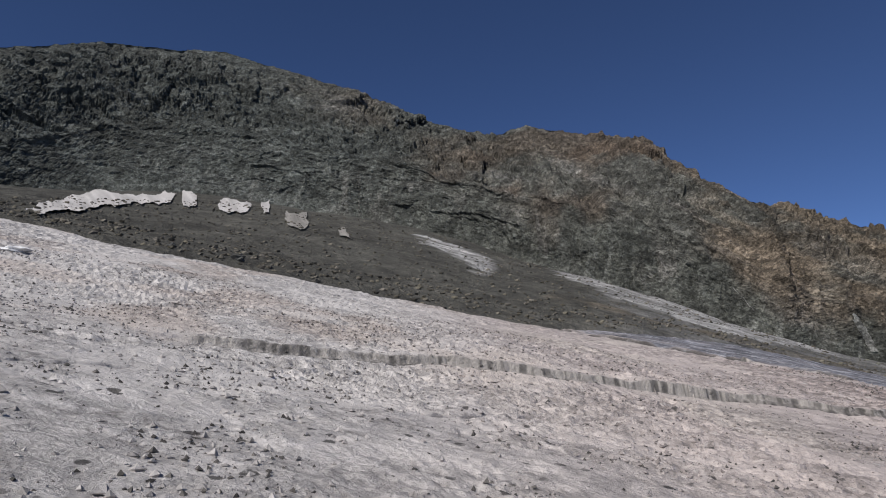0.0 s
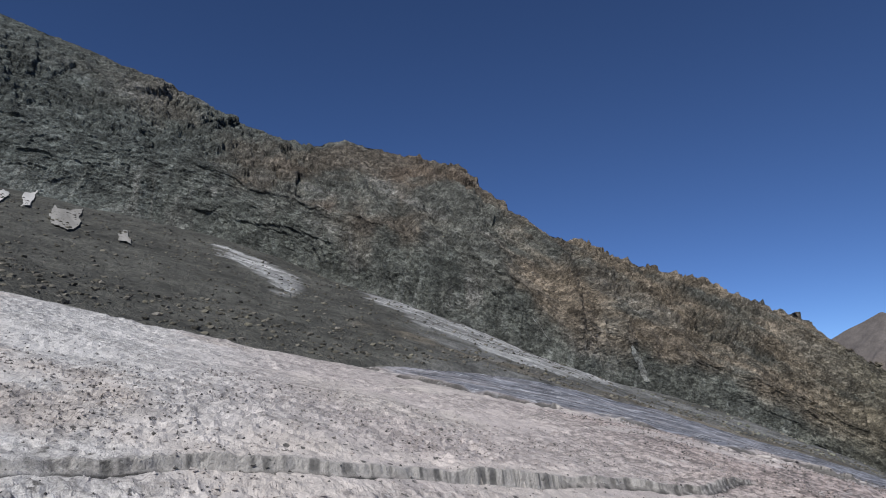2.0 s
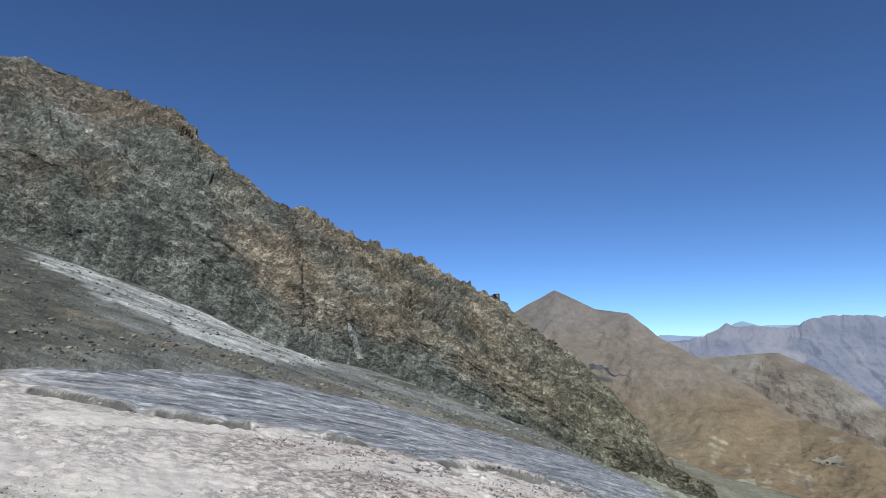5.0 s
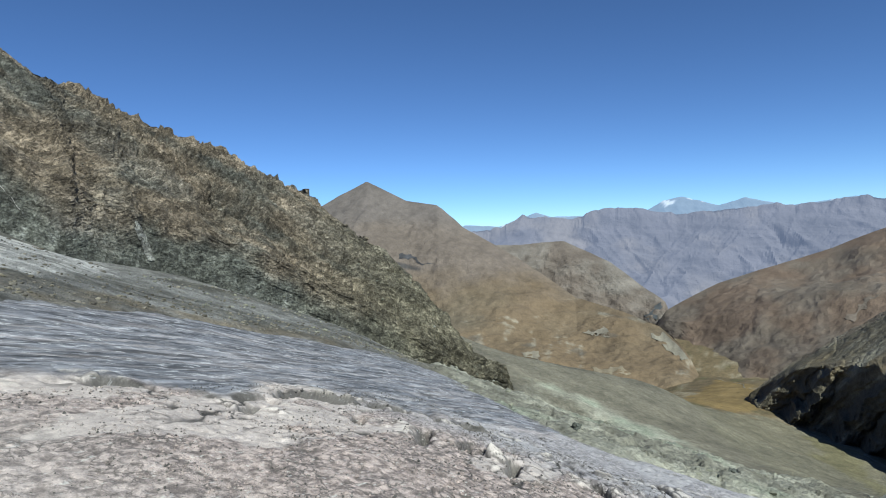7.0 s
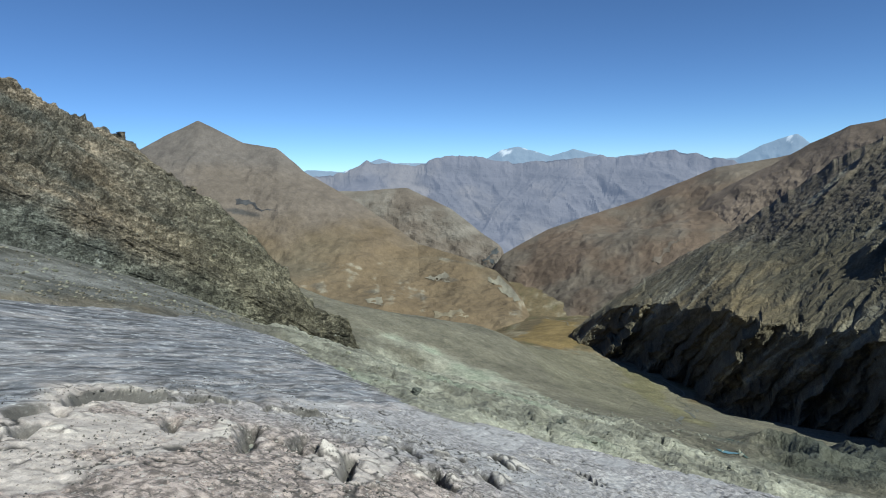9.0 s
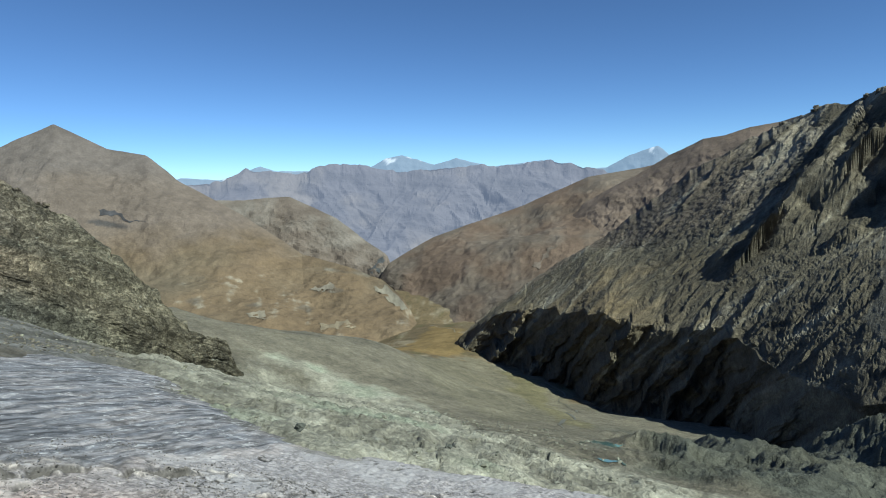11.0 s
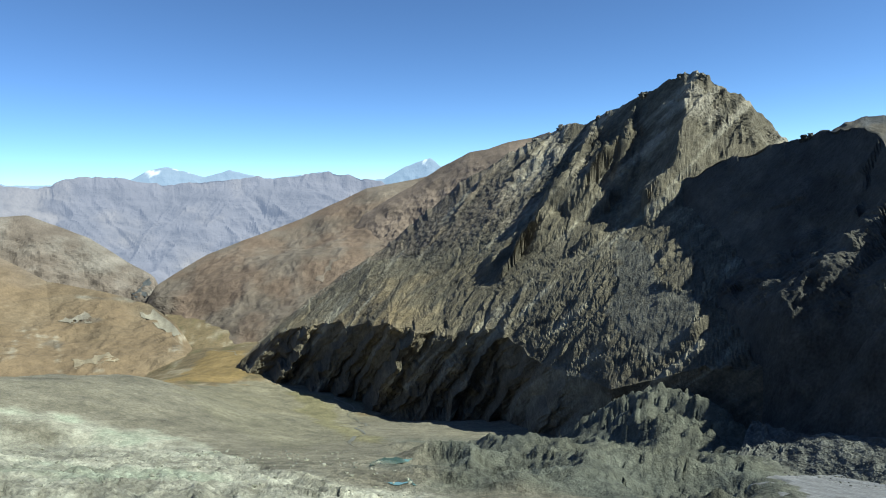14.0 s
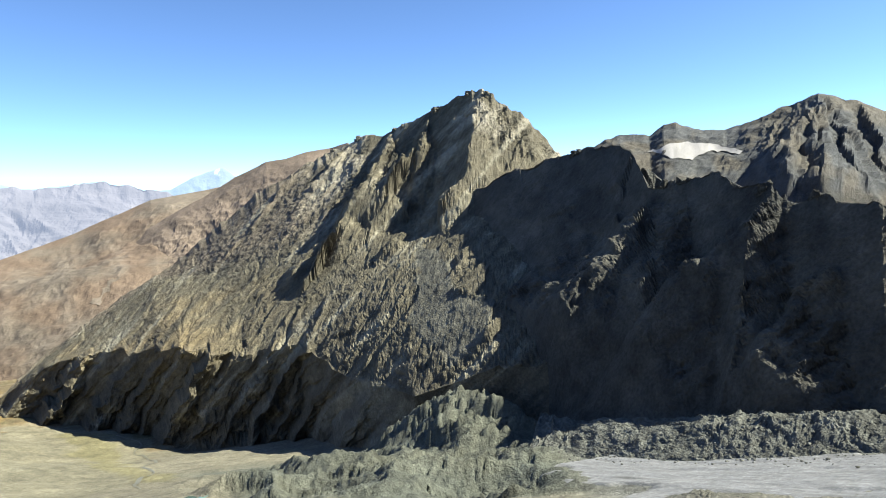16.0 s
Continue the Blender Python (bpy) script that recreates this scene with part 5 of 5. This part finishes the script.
def scatter(name, spots, sizes, label, category, colour, seed, spread=0.3):
    """Many small stones in one mesh, each sunk a little into what it lies on."""
    rng = random.Random(seed)
    kinds = []
    for k in range(6):
        me = stone_mesh("kind", rng, STONE)
        co = np.empty(len(me.vertices) * 3, np.float32)
        me.vertices.foreach_get("co", co)
        f = np.array([tuple(p.vertices) for p in me.polygons])
        kinds.append((co.reshape(-1, 3).astype(float), f))
        bpy.data.meshes.remove(me)
    vs, fs, cs, base = [], [], [], 0
    for (x, y), s in zip(spots, sizes):
        p, on = floor_at(x, y)
        if p is None:
            continue
        co, f = kinds[rng.randrange(6)]
        a = rng.uniform(0, 6.28)
        rot = np.array([[math.cos(a), -math.sin(a), 0], [math.sin(a), math.cos(a), 0], [0, 0, 1]])
        vs.append(co @ rot.T * s + np.array([p.x, p.y, p.z + 0.12 * s]))
        fs.append(f + base)
        g = 1 + rng.uniform(-spread, spread)
        cs.append(np.tile([colour[0] * g, colour[1] * g, colour[2] * g * rng.uniform(0.92, 1.05), 1], (len(co), 1)))
        base += len(co)
    me = bpy.data.meshes.new(name)
    me.from_pydata(np.concatenate(vs).tolist(), [], np.concatenate(fs).tolist())
    at = me.color_attributes.new("Col", "FLOAT_COLOR", "POINT")
    at.data.foreach_set("color", np.concatenate(cs).astype(np.float32).ravel())
    me.materials.append(STONE)
    return tagged(new(name, me), label, category, kind="stuff")


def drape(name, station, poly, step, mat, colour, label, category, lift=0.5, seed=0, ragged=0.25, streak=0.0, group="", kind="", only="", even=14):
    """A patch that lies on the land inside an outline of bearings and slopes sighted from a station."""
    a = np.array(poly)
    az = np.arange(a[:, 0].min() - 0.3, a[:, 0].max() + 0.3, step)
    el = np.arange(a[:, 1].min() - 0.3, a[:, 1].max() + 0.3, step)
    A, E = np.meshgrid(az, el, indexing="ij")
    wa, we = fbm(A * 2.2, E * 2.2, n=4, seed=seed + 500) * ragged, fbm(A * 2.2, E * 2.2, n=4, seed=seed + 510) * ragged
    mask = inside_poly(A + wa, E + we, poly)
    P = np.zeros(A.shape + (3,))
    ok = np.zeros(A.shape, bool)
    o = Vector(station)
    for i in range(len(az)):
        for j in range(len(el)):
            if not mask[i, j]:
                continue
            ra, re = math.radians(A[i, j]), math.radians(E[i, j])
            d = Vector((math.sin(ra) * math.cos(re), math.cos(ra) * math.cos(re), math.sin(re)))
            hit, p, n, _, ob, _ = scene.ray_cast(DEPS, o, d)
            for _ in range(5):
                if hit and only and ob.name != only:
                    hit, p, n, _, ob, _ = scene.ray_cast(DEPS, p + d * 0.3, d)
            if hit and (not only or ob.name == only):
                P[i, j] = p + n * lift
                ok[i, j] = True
    Q = P.copy()
    for _ in range(even):
        acc, cnt = Q.copy(), np.ones(A.shape)
        for di, dj in ((1, 0), (-1, 0), (0, 1), (0, -1)):
            s = np.roll(Q, (di, dj), (0, 1))
            m = np.roll(ok, (di, dj), (0, 1)) & ok
            acc[m] += s[m]
            cnt[m] += 1
        Q = acc / cnt[..., None]
    Q = np.where(ok[..., None], Q, P)
    n = fbm(A * 3 + E * streak, E * 1.0, n=4, seed=seed + 520)
    col = tone(A.shape, colour) * (1 + 0.28 * n)[..., None]
    keep = ok[:-1, :-1] & ok[1:, :-1] & ok[1:, 1:] & ok[:-1, 1:]
    idx = np.arange(A.size).reshape(A.shape)
    q = np.stack([idx[:-1, :-1], idx[1:, :-1], idx[1:, 1:], idx[:-1, 1:]], -1)[keep]
    used = np.unique(q)
    remap = np.full(A.size, -1)
    remap[used] = np.arange(len(used))
    me = bpy.data.meshes.new(name)
    me.from_pydata(Q.reshape(-1, 3)[used].tolist(), [], remap[q].tolist())
    me.polygons.foreach_set("use_smooth", np.ones(len(me.polygons), bool))
    at = me.color_attributes.new("Col", "FLOAT_COLOR", "POINT")
    at.data.foreach_set("color", np.concatenate([np.clip(col.reshape(-1, 3)[used], 0, 1), np.ones((len(used), 1))], 1).astype(np.float32).ravel())
    me.materials.append(mat)
    return tagged(new(name, me), label, category, group=group, kind=kind)


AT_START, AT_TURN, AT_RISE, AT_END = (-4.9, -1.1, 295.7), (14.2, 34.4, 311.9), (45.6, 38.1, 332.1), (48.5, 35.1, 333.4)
SNOWS = [
    [(-32.5, 14.5), (-29.8, 15.9), (-27.1, 17.0), (-25.6, 16.8), (-21.9, 17.1), (-21.1, 17.5), (-21.5, 16.2), (-24.4, 15.8), (-29.7, 14.6), (-31.5, 14.3)],
    [(-20.9, 17.4), (-19.8, 17.7), (-19.5, 16.1), (-20.2, 15.7), (-20.9, 16.0)],
    [(-18.0, 16.7), (-17.2, 17.1), (-15.0, 16.8), (-15.3, 15.8), (-16.9, 15.5), (-17.9, 15.9)],
    [(-14.4, 16.9), (-13.4, 17.1), (-13.2, 16.0), (-14.2, 15.7)],
    [(-12.3, 16.1), (-10.1, 16.1), (-10.0, 14.7), (-10.8, 14.2), (-12.2, 14.9)],
    [(-7.8, 14.7), (-6.6, 14.8), (-6.1, 13.6), (-7.1, 13.7)]]
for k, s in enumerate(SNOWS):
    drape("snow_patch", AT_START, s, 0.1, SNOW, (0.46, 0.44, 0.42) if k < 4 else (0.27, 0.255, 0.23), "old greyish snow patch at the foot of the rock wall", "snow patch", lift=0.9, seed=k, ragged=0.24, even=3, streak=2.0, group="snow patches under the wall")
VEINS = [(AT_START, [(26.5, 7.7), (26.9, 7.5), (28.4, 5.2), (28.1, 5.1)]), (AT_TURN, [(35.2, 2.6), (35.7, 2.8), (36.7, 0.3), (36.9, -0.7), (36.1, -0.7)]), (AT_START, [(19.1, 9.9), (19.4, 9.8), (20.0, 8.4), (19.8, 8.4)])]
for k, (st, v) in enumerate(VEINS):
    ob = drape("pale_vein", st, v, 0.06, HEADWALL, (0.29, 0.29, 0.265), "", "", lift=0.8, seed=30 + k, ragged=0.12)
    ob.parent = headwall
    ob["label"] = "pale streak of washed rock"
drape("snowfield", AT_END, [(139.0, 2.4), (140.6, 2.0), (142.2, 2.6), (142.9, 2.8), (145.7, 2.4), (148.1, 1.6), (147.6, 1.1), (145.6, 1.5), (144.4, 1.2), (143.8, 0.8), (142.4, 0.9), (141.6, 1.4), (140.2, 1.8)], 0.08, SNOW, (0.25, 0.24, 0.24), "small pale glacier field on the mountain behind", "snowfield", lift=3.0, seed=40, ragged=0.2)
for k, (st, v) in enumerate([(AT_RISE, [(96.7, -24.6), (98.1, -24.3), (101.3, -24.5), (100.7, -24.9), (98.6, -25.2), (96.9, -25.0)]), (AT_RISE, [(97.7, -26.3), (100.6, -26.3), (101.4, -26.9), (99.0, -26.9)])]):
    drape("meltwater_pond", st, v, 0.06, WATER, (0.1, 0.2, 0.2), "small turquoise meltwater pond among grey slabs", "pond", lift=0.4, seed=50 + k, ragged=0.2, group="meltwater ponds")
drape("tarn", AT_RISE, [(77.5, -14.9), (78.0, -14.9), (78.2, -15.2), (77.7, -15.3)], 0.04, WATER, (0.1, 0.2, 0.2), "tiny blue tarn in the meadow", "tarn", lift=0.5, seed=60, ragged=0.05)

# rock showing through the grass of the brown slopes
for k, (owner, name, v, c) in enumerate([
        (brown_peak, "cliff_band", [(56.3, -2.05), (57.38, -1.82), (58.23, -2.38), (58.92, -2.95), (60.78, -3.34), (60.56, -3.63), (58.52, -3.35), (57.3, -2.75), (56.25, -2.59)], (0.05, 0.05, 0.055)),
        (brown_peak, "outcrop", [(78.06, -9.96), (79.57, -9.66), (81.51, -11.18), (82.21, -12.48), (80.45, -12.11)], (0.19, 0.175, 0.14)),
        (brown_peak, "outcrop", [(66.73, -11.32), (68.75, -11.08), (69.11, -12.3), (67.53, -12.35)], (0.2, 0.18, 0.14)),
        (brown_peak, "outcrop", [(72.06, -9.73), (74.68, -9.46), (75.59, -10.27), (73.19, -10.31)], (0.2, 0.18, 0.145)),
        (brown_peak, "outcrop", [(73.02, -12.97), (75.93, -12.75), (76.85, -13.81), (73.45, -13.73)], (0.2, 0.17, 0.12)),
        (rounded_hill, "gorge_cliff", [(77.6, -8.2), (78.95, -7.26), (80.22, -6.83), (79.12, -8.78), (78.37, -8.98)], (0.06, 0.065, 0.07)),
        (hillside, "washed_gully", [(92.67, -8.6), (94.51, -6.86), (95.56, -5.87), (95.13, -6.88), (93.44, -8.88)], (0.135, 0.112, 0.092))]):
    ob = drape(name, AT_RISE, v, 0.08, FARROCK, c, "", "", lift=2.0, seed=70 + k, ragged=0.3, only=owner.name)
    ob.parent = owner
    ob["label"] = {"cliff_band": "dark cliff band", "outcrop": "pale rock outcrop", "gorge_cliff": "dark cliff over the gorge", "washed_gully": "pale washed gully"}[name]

# second glacier tongue in the valley
TONGUE = [(312, -195), (300, -243), (243, -246), (195, -238), (100, -245), (60, -150), (150, -112), (205, -138), (214, -163), (262, -164)]
tx, ty = np.meshgrid(np.arange(40, 330, 1.3), np.arange(-270, -90, 1.3), indexing="ij")
tw = fbm(tx / 16, ty / 16, n=4, seed=400) * 7
tin = np.where(inside_poly(tx + tw, ty + tw, TONGUE), 1, -1) * dist_line(tx + tw, ty + tw, TONGUE + TONGUE[:1])[0]
tz = lie(tx, ty) + sstep(-3, 6, tin) * 2.4 - 1.2 - sstep(0, -8, tin) * 6 + fbm(tx / 20, ty / 6, n=4, seed=401) * 0.5 + ridged(tx / 40, ty / 5, n=3, seed=402) * 0.5
tn = fbm(tx / 40, ty / 3.5, n=4, seed=403)
tc = mix3(tone(tx.shape, (0.17, 0.172, 0.185)), (0.09, 0.09, 0.09), sstep(0.25, 0.9, tn) * 0.7 + 0 * tx)
tc = mix3(tc, (0.15, 0.15, 0.14), sstep(8, -1, tin + tn * 5) * 0.8)
tagged(sheet("glacier_tongue", np.stack([tx, ty, tz], -1), tc, ICE, mask=tin > -6, kinds=np.stack([0.3 + 0 * tx, 0.3 + 0 * tx, 0 * tx], -1)), "flat pale grey glacier tongue beside a dark moraine", "glacier", kind="structure")
# moraine bank between the tongue and the dark ridge
MORAINE_BASE = [(352, -214, 158), (327, -226, 163), (279, -227, 177), (234, -228, 195), (207, -230, 203), (184, -235, 210), (159, -236, 217), (110, -240, 230)]
MORAINE_TOP = [(380, -246, 152), (349, -249, 164), (299, -252, 180), (251, -254, 198), (222, -258, 211), (197, -262, 219), (171, -265, 225), (110, -270, 240)]
ms = np.linspace(0, 1, 420)
mb, mt = np.array(MORAINE_BASE, float), np.array(MORAINE_TOP, float)
mk = np.linspace(0, 1, len(mb))
mb, mt = (np.stack([np.interp(ms, mk, m[:, i]) for i in range(3)], -1) for m in (mb, mt))
mv = np.linspace(-0.25, 1.9, 90)
mrise = np.where(mv < 1, np.clip(mv, -0.3, 1) ** 1.0, 1 - (mv - 1) * 0.9)
mp = mb[:, None] + (mt - mb)[:, None] * np.stack([mv, mv, mrise], -1)
mu = np.repeat(ms[:, None] * 260, len(mv), 1)
mvv = np.repeat(mv[None] * 30, len(ms), 0)
gut = ridged(mu / 14 + fbm(mu / 9, mvv / 9, n=2, seed=405) * 0.4, mvv / 60, n=4, seed=404)
mp[..., 2] += (gut - 0.5) * 4.0 * sstep(0.1, 0.7, mv)[None] + fbm(mu / 5, mvv / 5, n=4, seed=406, gain=0.65) * 1.3
mp[..., 1] += fbm(mu / 18, mvv / 18, n=3, seed=407) * 2.5
mc = tone(mu.shape, (0.092, 0.094, 0.086)) * np.clip(1 + 0.5 * fbm(mu / 2.5, mvv / 2.5, n=4, seed=408, gain=0.65) + 0.4 * (gut - 0.5), 0.4, 1.9)[..., None]
tagged(sheet("moraine", mp, mc, GROUND, smooth=False), "steep gullied moraine bank of dark grey rubble", "moraine")
bpy.context.view_layer.update()
DEPS = bpy.context.evaluated_depsgraph_get()

rng = np.random.RandomState(7)


def spread_spots(n, box, keep, low, high, power=2.5):
    """n random places in a box where keep(x, y) allows a stone, with their sizes."""
    out = np.zeros((0, 2))
    while len(out) < n:
        x, y = rng.uniform(box[0], box[1], n), rng.uniform(box[2], box[3], n)
        m = keep(x, y) > rng.random_sample(n)
        out = np.concatenate([out, np.stack([x, y], 1)[m]])
    return out[:n].tolist(), (low + (high - low) * rng.random_sample(n) ** power).tolist()


# stones on the ice, denser in trains
def on_ice(x, y):
    return np.where(y > 6 - 0.5 * x, 0.25 + 0.9 * np.clip(fbm(x / 11, y / 11, n=3, seed=420), 0, 1), 0)


# crumbs of ice and grit, by the thousand
def crumbs(name, n, box, low, high, dark, seed, label):
    r = np.random.RandomState(seed)
    x, y = r.uniform(box[0], box[1], n * 3), r.uniform(box[2], box[3], n * 3)
    keep = (0.15 + np.clip(fbm(x / 6, y / 6, n=4, seed=seed) * 1.4, 0, 1) > r.random_sample(n * 3)) & (y > 6 - 0.5 * x)
    x, y = x[keep][:n], y[keep][:n]
    n = len(x)
    z, c, _, kind = ice_surface(x[None], y[None])
    z, c = z[0], c[0]
    grit = r.random_sample(n) < dark
    s = (low + (high - low) * r.random_sample(n) ** 3.5) * np.where(grit, 0.8, 1.0)
    base = np.array([(1, 0, 0), (0, 1, 0), (-1, 0, 0), (0, -1, 0), (0.2, 0.1, 0.85), (0, 0, -0.6)], float)
    a = r.uniform(0, 6.28, n)
    v = base[None] * r.uniform(0.55, 1.25, (n, 6, 1)) + r.uniform(-0.25, 0.25, (n, 6, 3))
    v = np.stack([v[..., 0] * np.cos(a)[:, None] - v[..., 1] * np.sin(a)[:, None], v[..., 0] * np.sin(a)[:, None] + v[..., 1] * np.cos(a)[:, None], v[..., 2]], -1)
    v = v * (s / 2)[:, None, None] + np.stack([x, y, z + s * 0.05], -1)[:, None, :]
    tri = np.array([(0, 1, 4), (1, 2, 4), (2, 3, 4), (3, 0, 4), (1, 0, 5), (2, 1, 5), (3, 2, 5), (0, 3, 5)])
    f = (tri[None] + 6 * np.arange(n)[:, None, None]).reshape(-1, 3)
    me = bpy.data.meshes.new(name)
    me.from_pydata(v.reshape(-1, 3).tolist(), [], f.tolist())
    col = np.where(grit[:, None], np.array((0.07, 0.065, 0.06)) * r.uniform(0.6, 1.8, (n, 1)), c * r.uniform(0.5, 0.85, (n, 1)))
    at = me.color_attributes.new("Col", "FLOAT_COLOR", "POINT")
    at.data.foreach_set("color", np.concatenate([np.repeat(np.clip(col, 0, 0.85), 6, 0), np.ones((n * 6, 1))], 1).astype(np.float32).ravel())
    me.materials.append(STONE)
    return tagged(new(name, me), label, "ice rubble", kind="stuff")


crumbs("ice_crumbs", 30000, (-60, 75, 8, 100), 0.1, 0.48, 0.4, 430, "crumbs of pale ice and dark grit on the glacier")
crumbs("brown_crumbs", 11000, (60, 165, 45, 128), 0.15, 0.7, 0.5, 431, "brownish ice rubble with dark grit on the glacier")


# scree between ice and wall
def on_scree(x, y):
    s = ice_share(x, y)
    d = dist_line(x, y, HEAD_FOOT)[0]
    return np.where((s < -2) & (d > 25) & (np.degrees(np.arctan2(x - EX, y - EY)) < 58), np.where(s > -45, 1.0, 0.3), 0)


sp, sz = spread_spots(1600, (-60, 70, 10, 130), on_ice, 0.05, 0.2, 4.0)
scatter("ice_stones", sp, sz, "small dark stones scattered over the ice", "stones", (0.085, 0.08, 0.075), 1)
sp, sz = spread_spots(8500, (-150, 330, 140, 430), on_scree, 0.3, 1.7, 4.0)
scatter("scree_stones", sp, sz, "grey-brown scree boulders below the rock wall", "stones", (0.12, 0.11, 0.09), 2, 0.5)
sp, sz = spread_spots(2600, (200, 560, -10, 330), lambda x, y: (ice_share(x, y) < -3) * 1.0, 0.4, 2.4, 4.5)
scatter("slab_stones", sp, sz, "pale and dark blocks on the ice-worn slabs", "stones", (0.17, 0.17, 0.14), 3, 0.35)
sp, sz = spread_spots(2400, (120, 400, -262, -205), lambda x, y: np.interp(y, [-262, -232, -218, -205], [0.5, 1.0, 0.35, 0.05]), 0.3, 1.6, 6.0)
scatter("moraine_stones", sp, sz, "dark moraine rubble along the glacier tongue", "stones", (0.105, 0.105, 0.097), 4, 0.5)

# single boulders
for k, (x, y, s, c, lab) in enumerate([(219, 103, 3.2, (0.07, 0.075, 0.065), "dark boulder on the pale slabs below the ice"),
                                       (-51, 160, 2.6, (0.08, 0.08, 0.075), "large dark boulder at the edge of the scree"),
                                       (-68, 159, 1.8, (0.08, 0.08, 0.075), "dark boulder at the edge of the scree"),
                                       (249, 60, 2.2, (0.08, 0.085, 0.075), "dark boulder on the pale slabs below the ice"),
                                       (-30, 152, 1.6, (0.1, 0.095, 0.085), "dark boulder at the edge of the scree")]):
    p, on = floor_at(x, y)
    ob = new("boulder", stone_mesh("boulder", random.Random(k + 40), STONE, n=3, size=s, flat=0.8, colour=c))
    ob.location = (p.x, p.y, p.z + 0.22 * s)
    tagged(ob, lab, "boulder", group="boulders")
p, on = floor_at(-58, 82)
ob = new("ice_block", stone_mesh("ice_block", random.Random(77), SNOW, n=3, size=3.0, flat=0.3, colour=(0.7, 0.7, 0.7)))
ob.location = (p.x, p.y, p.z + 0.1)
tagged(ob, "flat white ice block lying on the glacier", "ice block")

# rock towers on the crest of the wall, each of a few leaning blocks
def tower_mesh(rng, w, h, colour):
    bm = bmesh.new()
    for k in range(7):
        s = rng.uniform(0.35, 0.8)
        cx, cy, cz = rng.uniform(-0.35, 0.35) * w, rng.uniform(-0.3, 0.3) * w, rng.uniform(-0.45, 0.3) * h
        vs = [bm.verts.new((cx + rng.uniform(-0.5, 0.5) * w * s, cy + rng.uniform(-0.5, 0.5) * w * s, cz + rng.uniform(-0.6, 0.6) * h * s)) for _ in range(12)]
        bmesh.ops.convex_hull(bm, input=vs)
    me = bpy.data.meshes.new("rock_tower")
    bm.to_mesh(me)
    bm.free()
    at = me.color_attributes.new("Col", "FLOAT_COLOR", "POINT")
    at.data.foreach_set("color", np.tile((*colour, 1.0), len(me.vertices)).astype(np.float32))
    me.materials.append(HEADWALL)
    return me


def towers(owner, crest, spots, seed, colour):
    for k, (azt, h, wd) in enumerate(spots):
        r, z = at_az(crest, np.array([azt]))
        x, y = to_xy(azt, r[0])
        ob = part("rock_tower", tower_mesh(random.Random(k + seed), wd, h, colour), owner, "rough rock tower on the crest")
        ob.location = (x, y, z[0] - h * 0.3)


towers(headwall, HEAD_CREST, [(39.2, 9, 6), (40.2, 8, 5), (44.6, 8, 8), (48.0, 6, 9), (48.9, 5, 7), (37.0, 5, 7), (51.5, 4, 7), (53.0, 4, 6)], 90, (0.165, 0.142, 0.108))
towers(pyramid, MT_A_CREST, [(118.7, 26, 24), (117.9, 18, 20), (121.6, 18, 26), (114.9, 18, 26), (112.6, 14, 22), (126.0, 16, 30), (124.3, 16, 26)], 120, (0.15, 0.137, 0.11))
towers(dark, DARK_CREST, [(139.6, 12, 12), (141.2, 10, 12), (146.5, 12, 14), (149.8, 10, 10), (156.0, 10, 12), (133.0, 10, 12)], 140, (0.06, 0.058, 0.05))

# a stream through the valley floor
LINE = [(2475, 308), (1984, 116), (1667, 9), (1497, -46), (1254, -76), (918, -59), (635, -20)]
lx = np.array(LINE, float)
lr = np.concatenate([[0], np.cumsum(np.hypot(*(lx[1:] - lx[:-1]).T))])
lu = np.arange(0, lr[-1], 4.0)
px, py = np.interp(lu, lr, lx[:, 0]) + 9 * np.sin(lu / 31) + 5 * np.sin(lu / 13), np.interp(lu, lr, lx[:, 1]) + 8 * np.cos(lu / 27)
half = 1.6 + 0.8 * np.sin(lu / 17)
nx_, ny_ = -np.gradient(py), np.gradient(px)
nl = np.hypot(nx_, ny_)
vs, fs, wet = [], [], []
for k in range(len(lu)):
    q, on = floor_at(px[k], py[k])
    for side in (-1, 1):
        sx_, sy_ = px[k] + side * half[k] * nx_[k] / nl[k], py[k] + side * half[k] * ny_[k] / nl[k]
        p2, on2 = floor_at(sx_, sy_)
        vs.append((sx_, sy_, max(p2.z, q.z) + 0.35))
    wet.append(on == "ground" and on2 == "ground")
    if k and wet[-1] and wet[-2]:
        fs.append((2 * k - 2, 2 * k - 1, 2 * k + 1, 2 * k))
me = bpy.data.meshes.new("stream")
me.from_pydata(vs, [], fs)
me.materials.append(BROOK)
tagged(new("stream", me), "narrow winding meltwater stream on the valley floor", "stream", kind="structure")
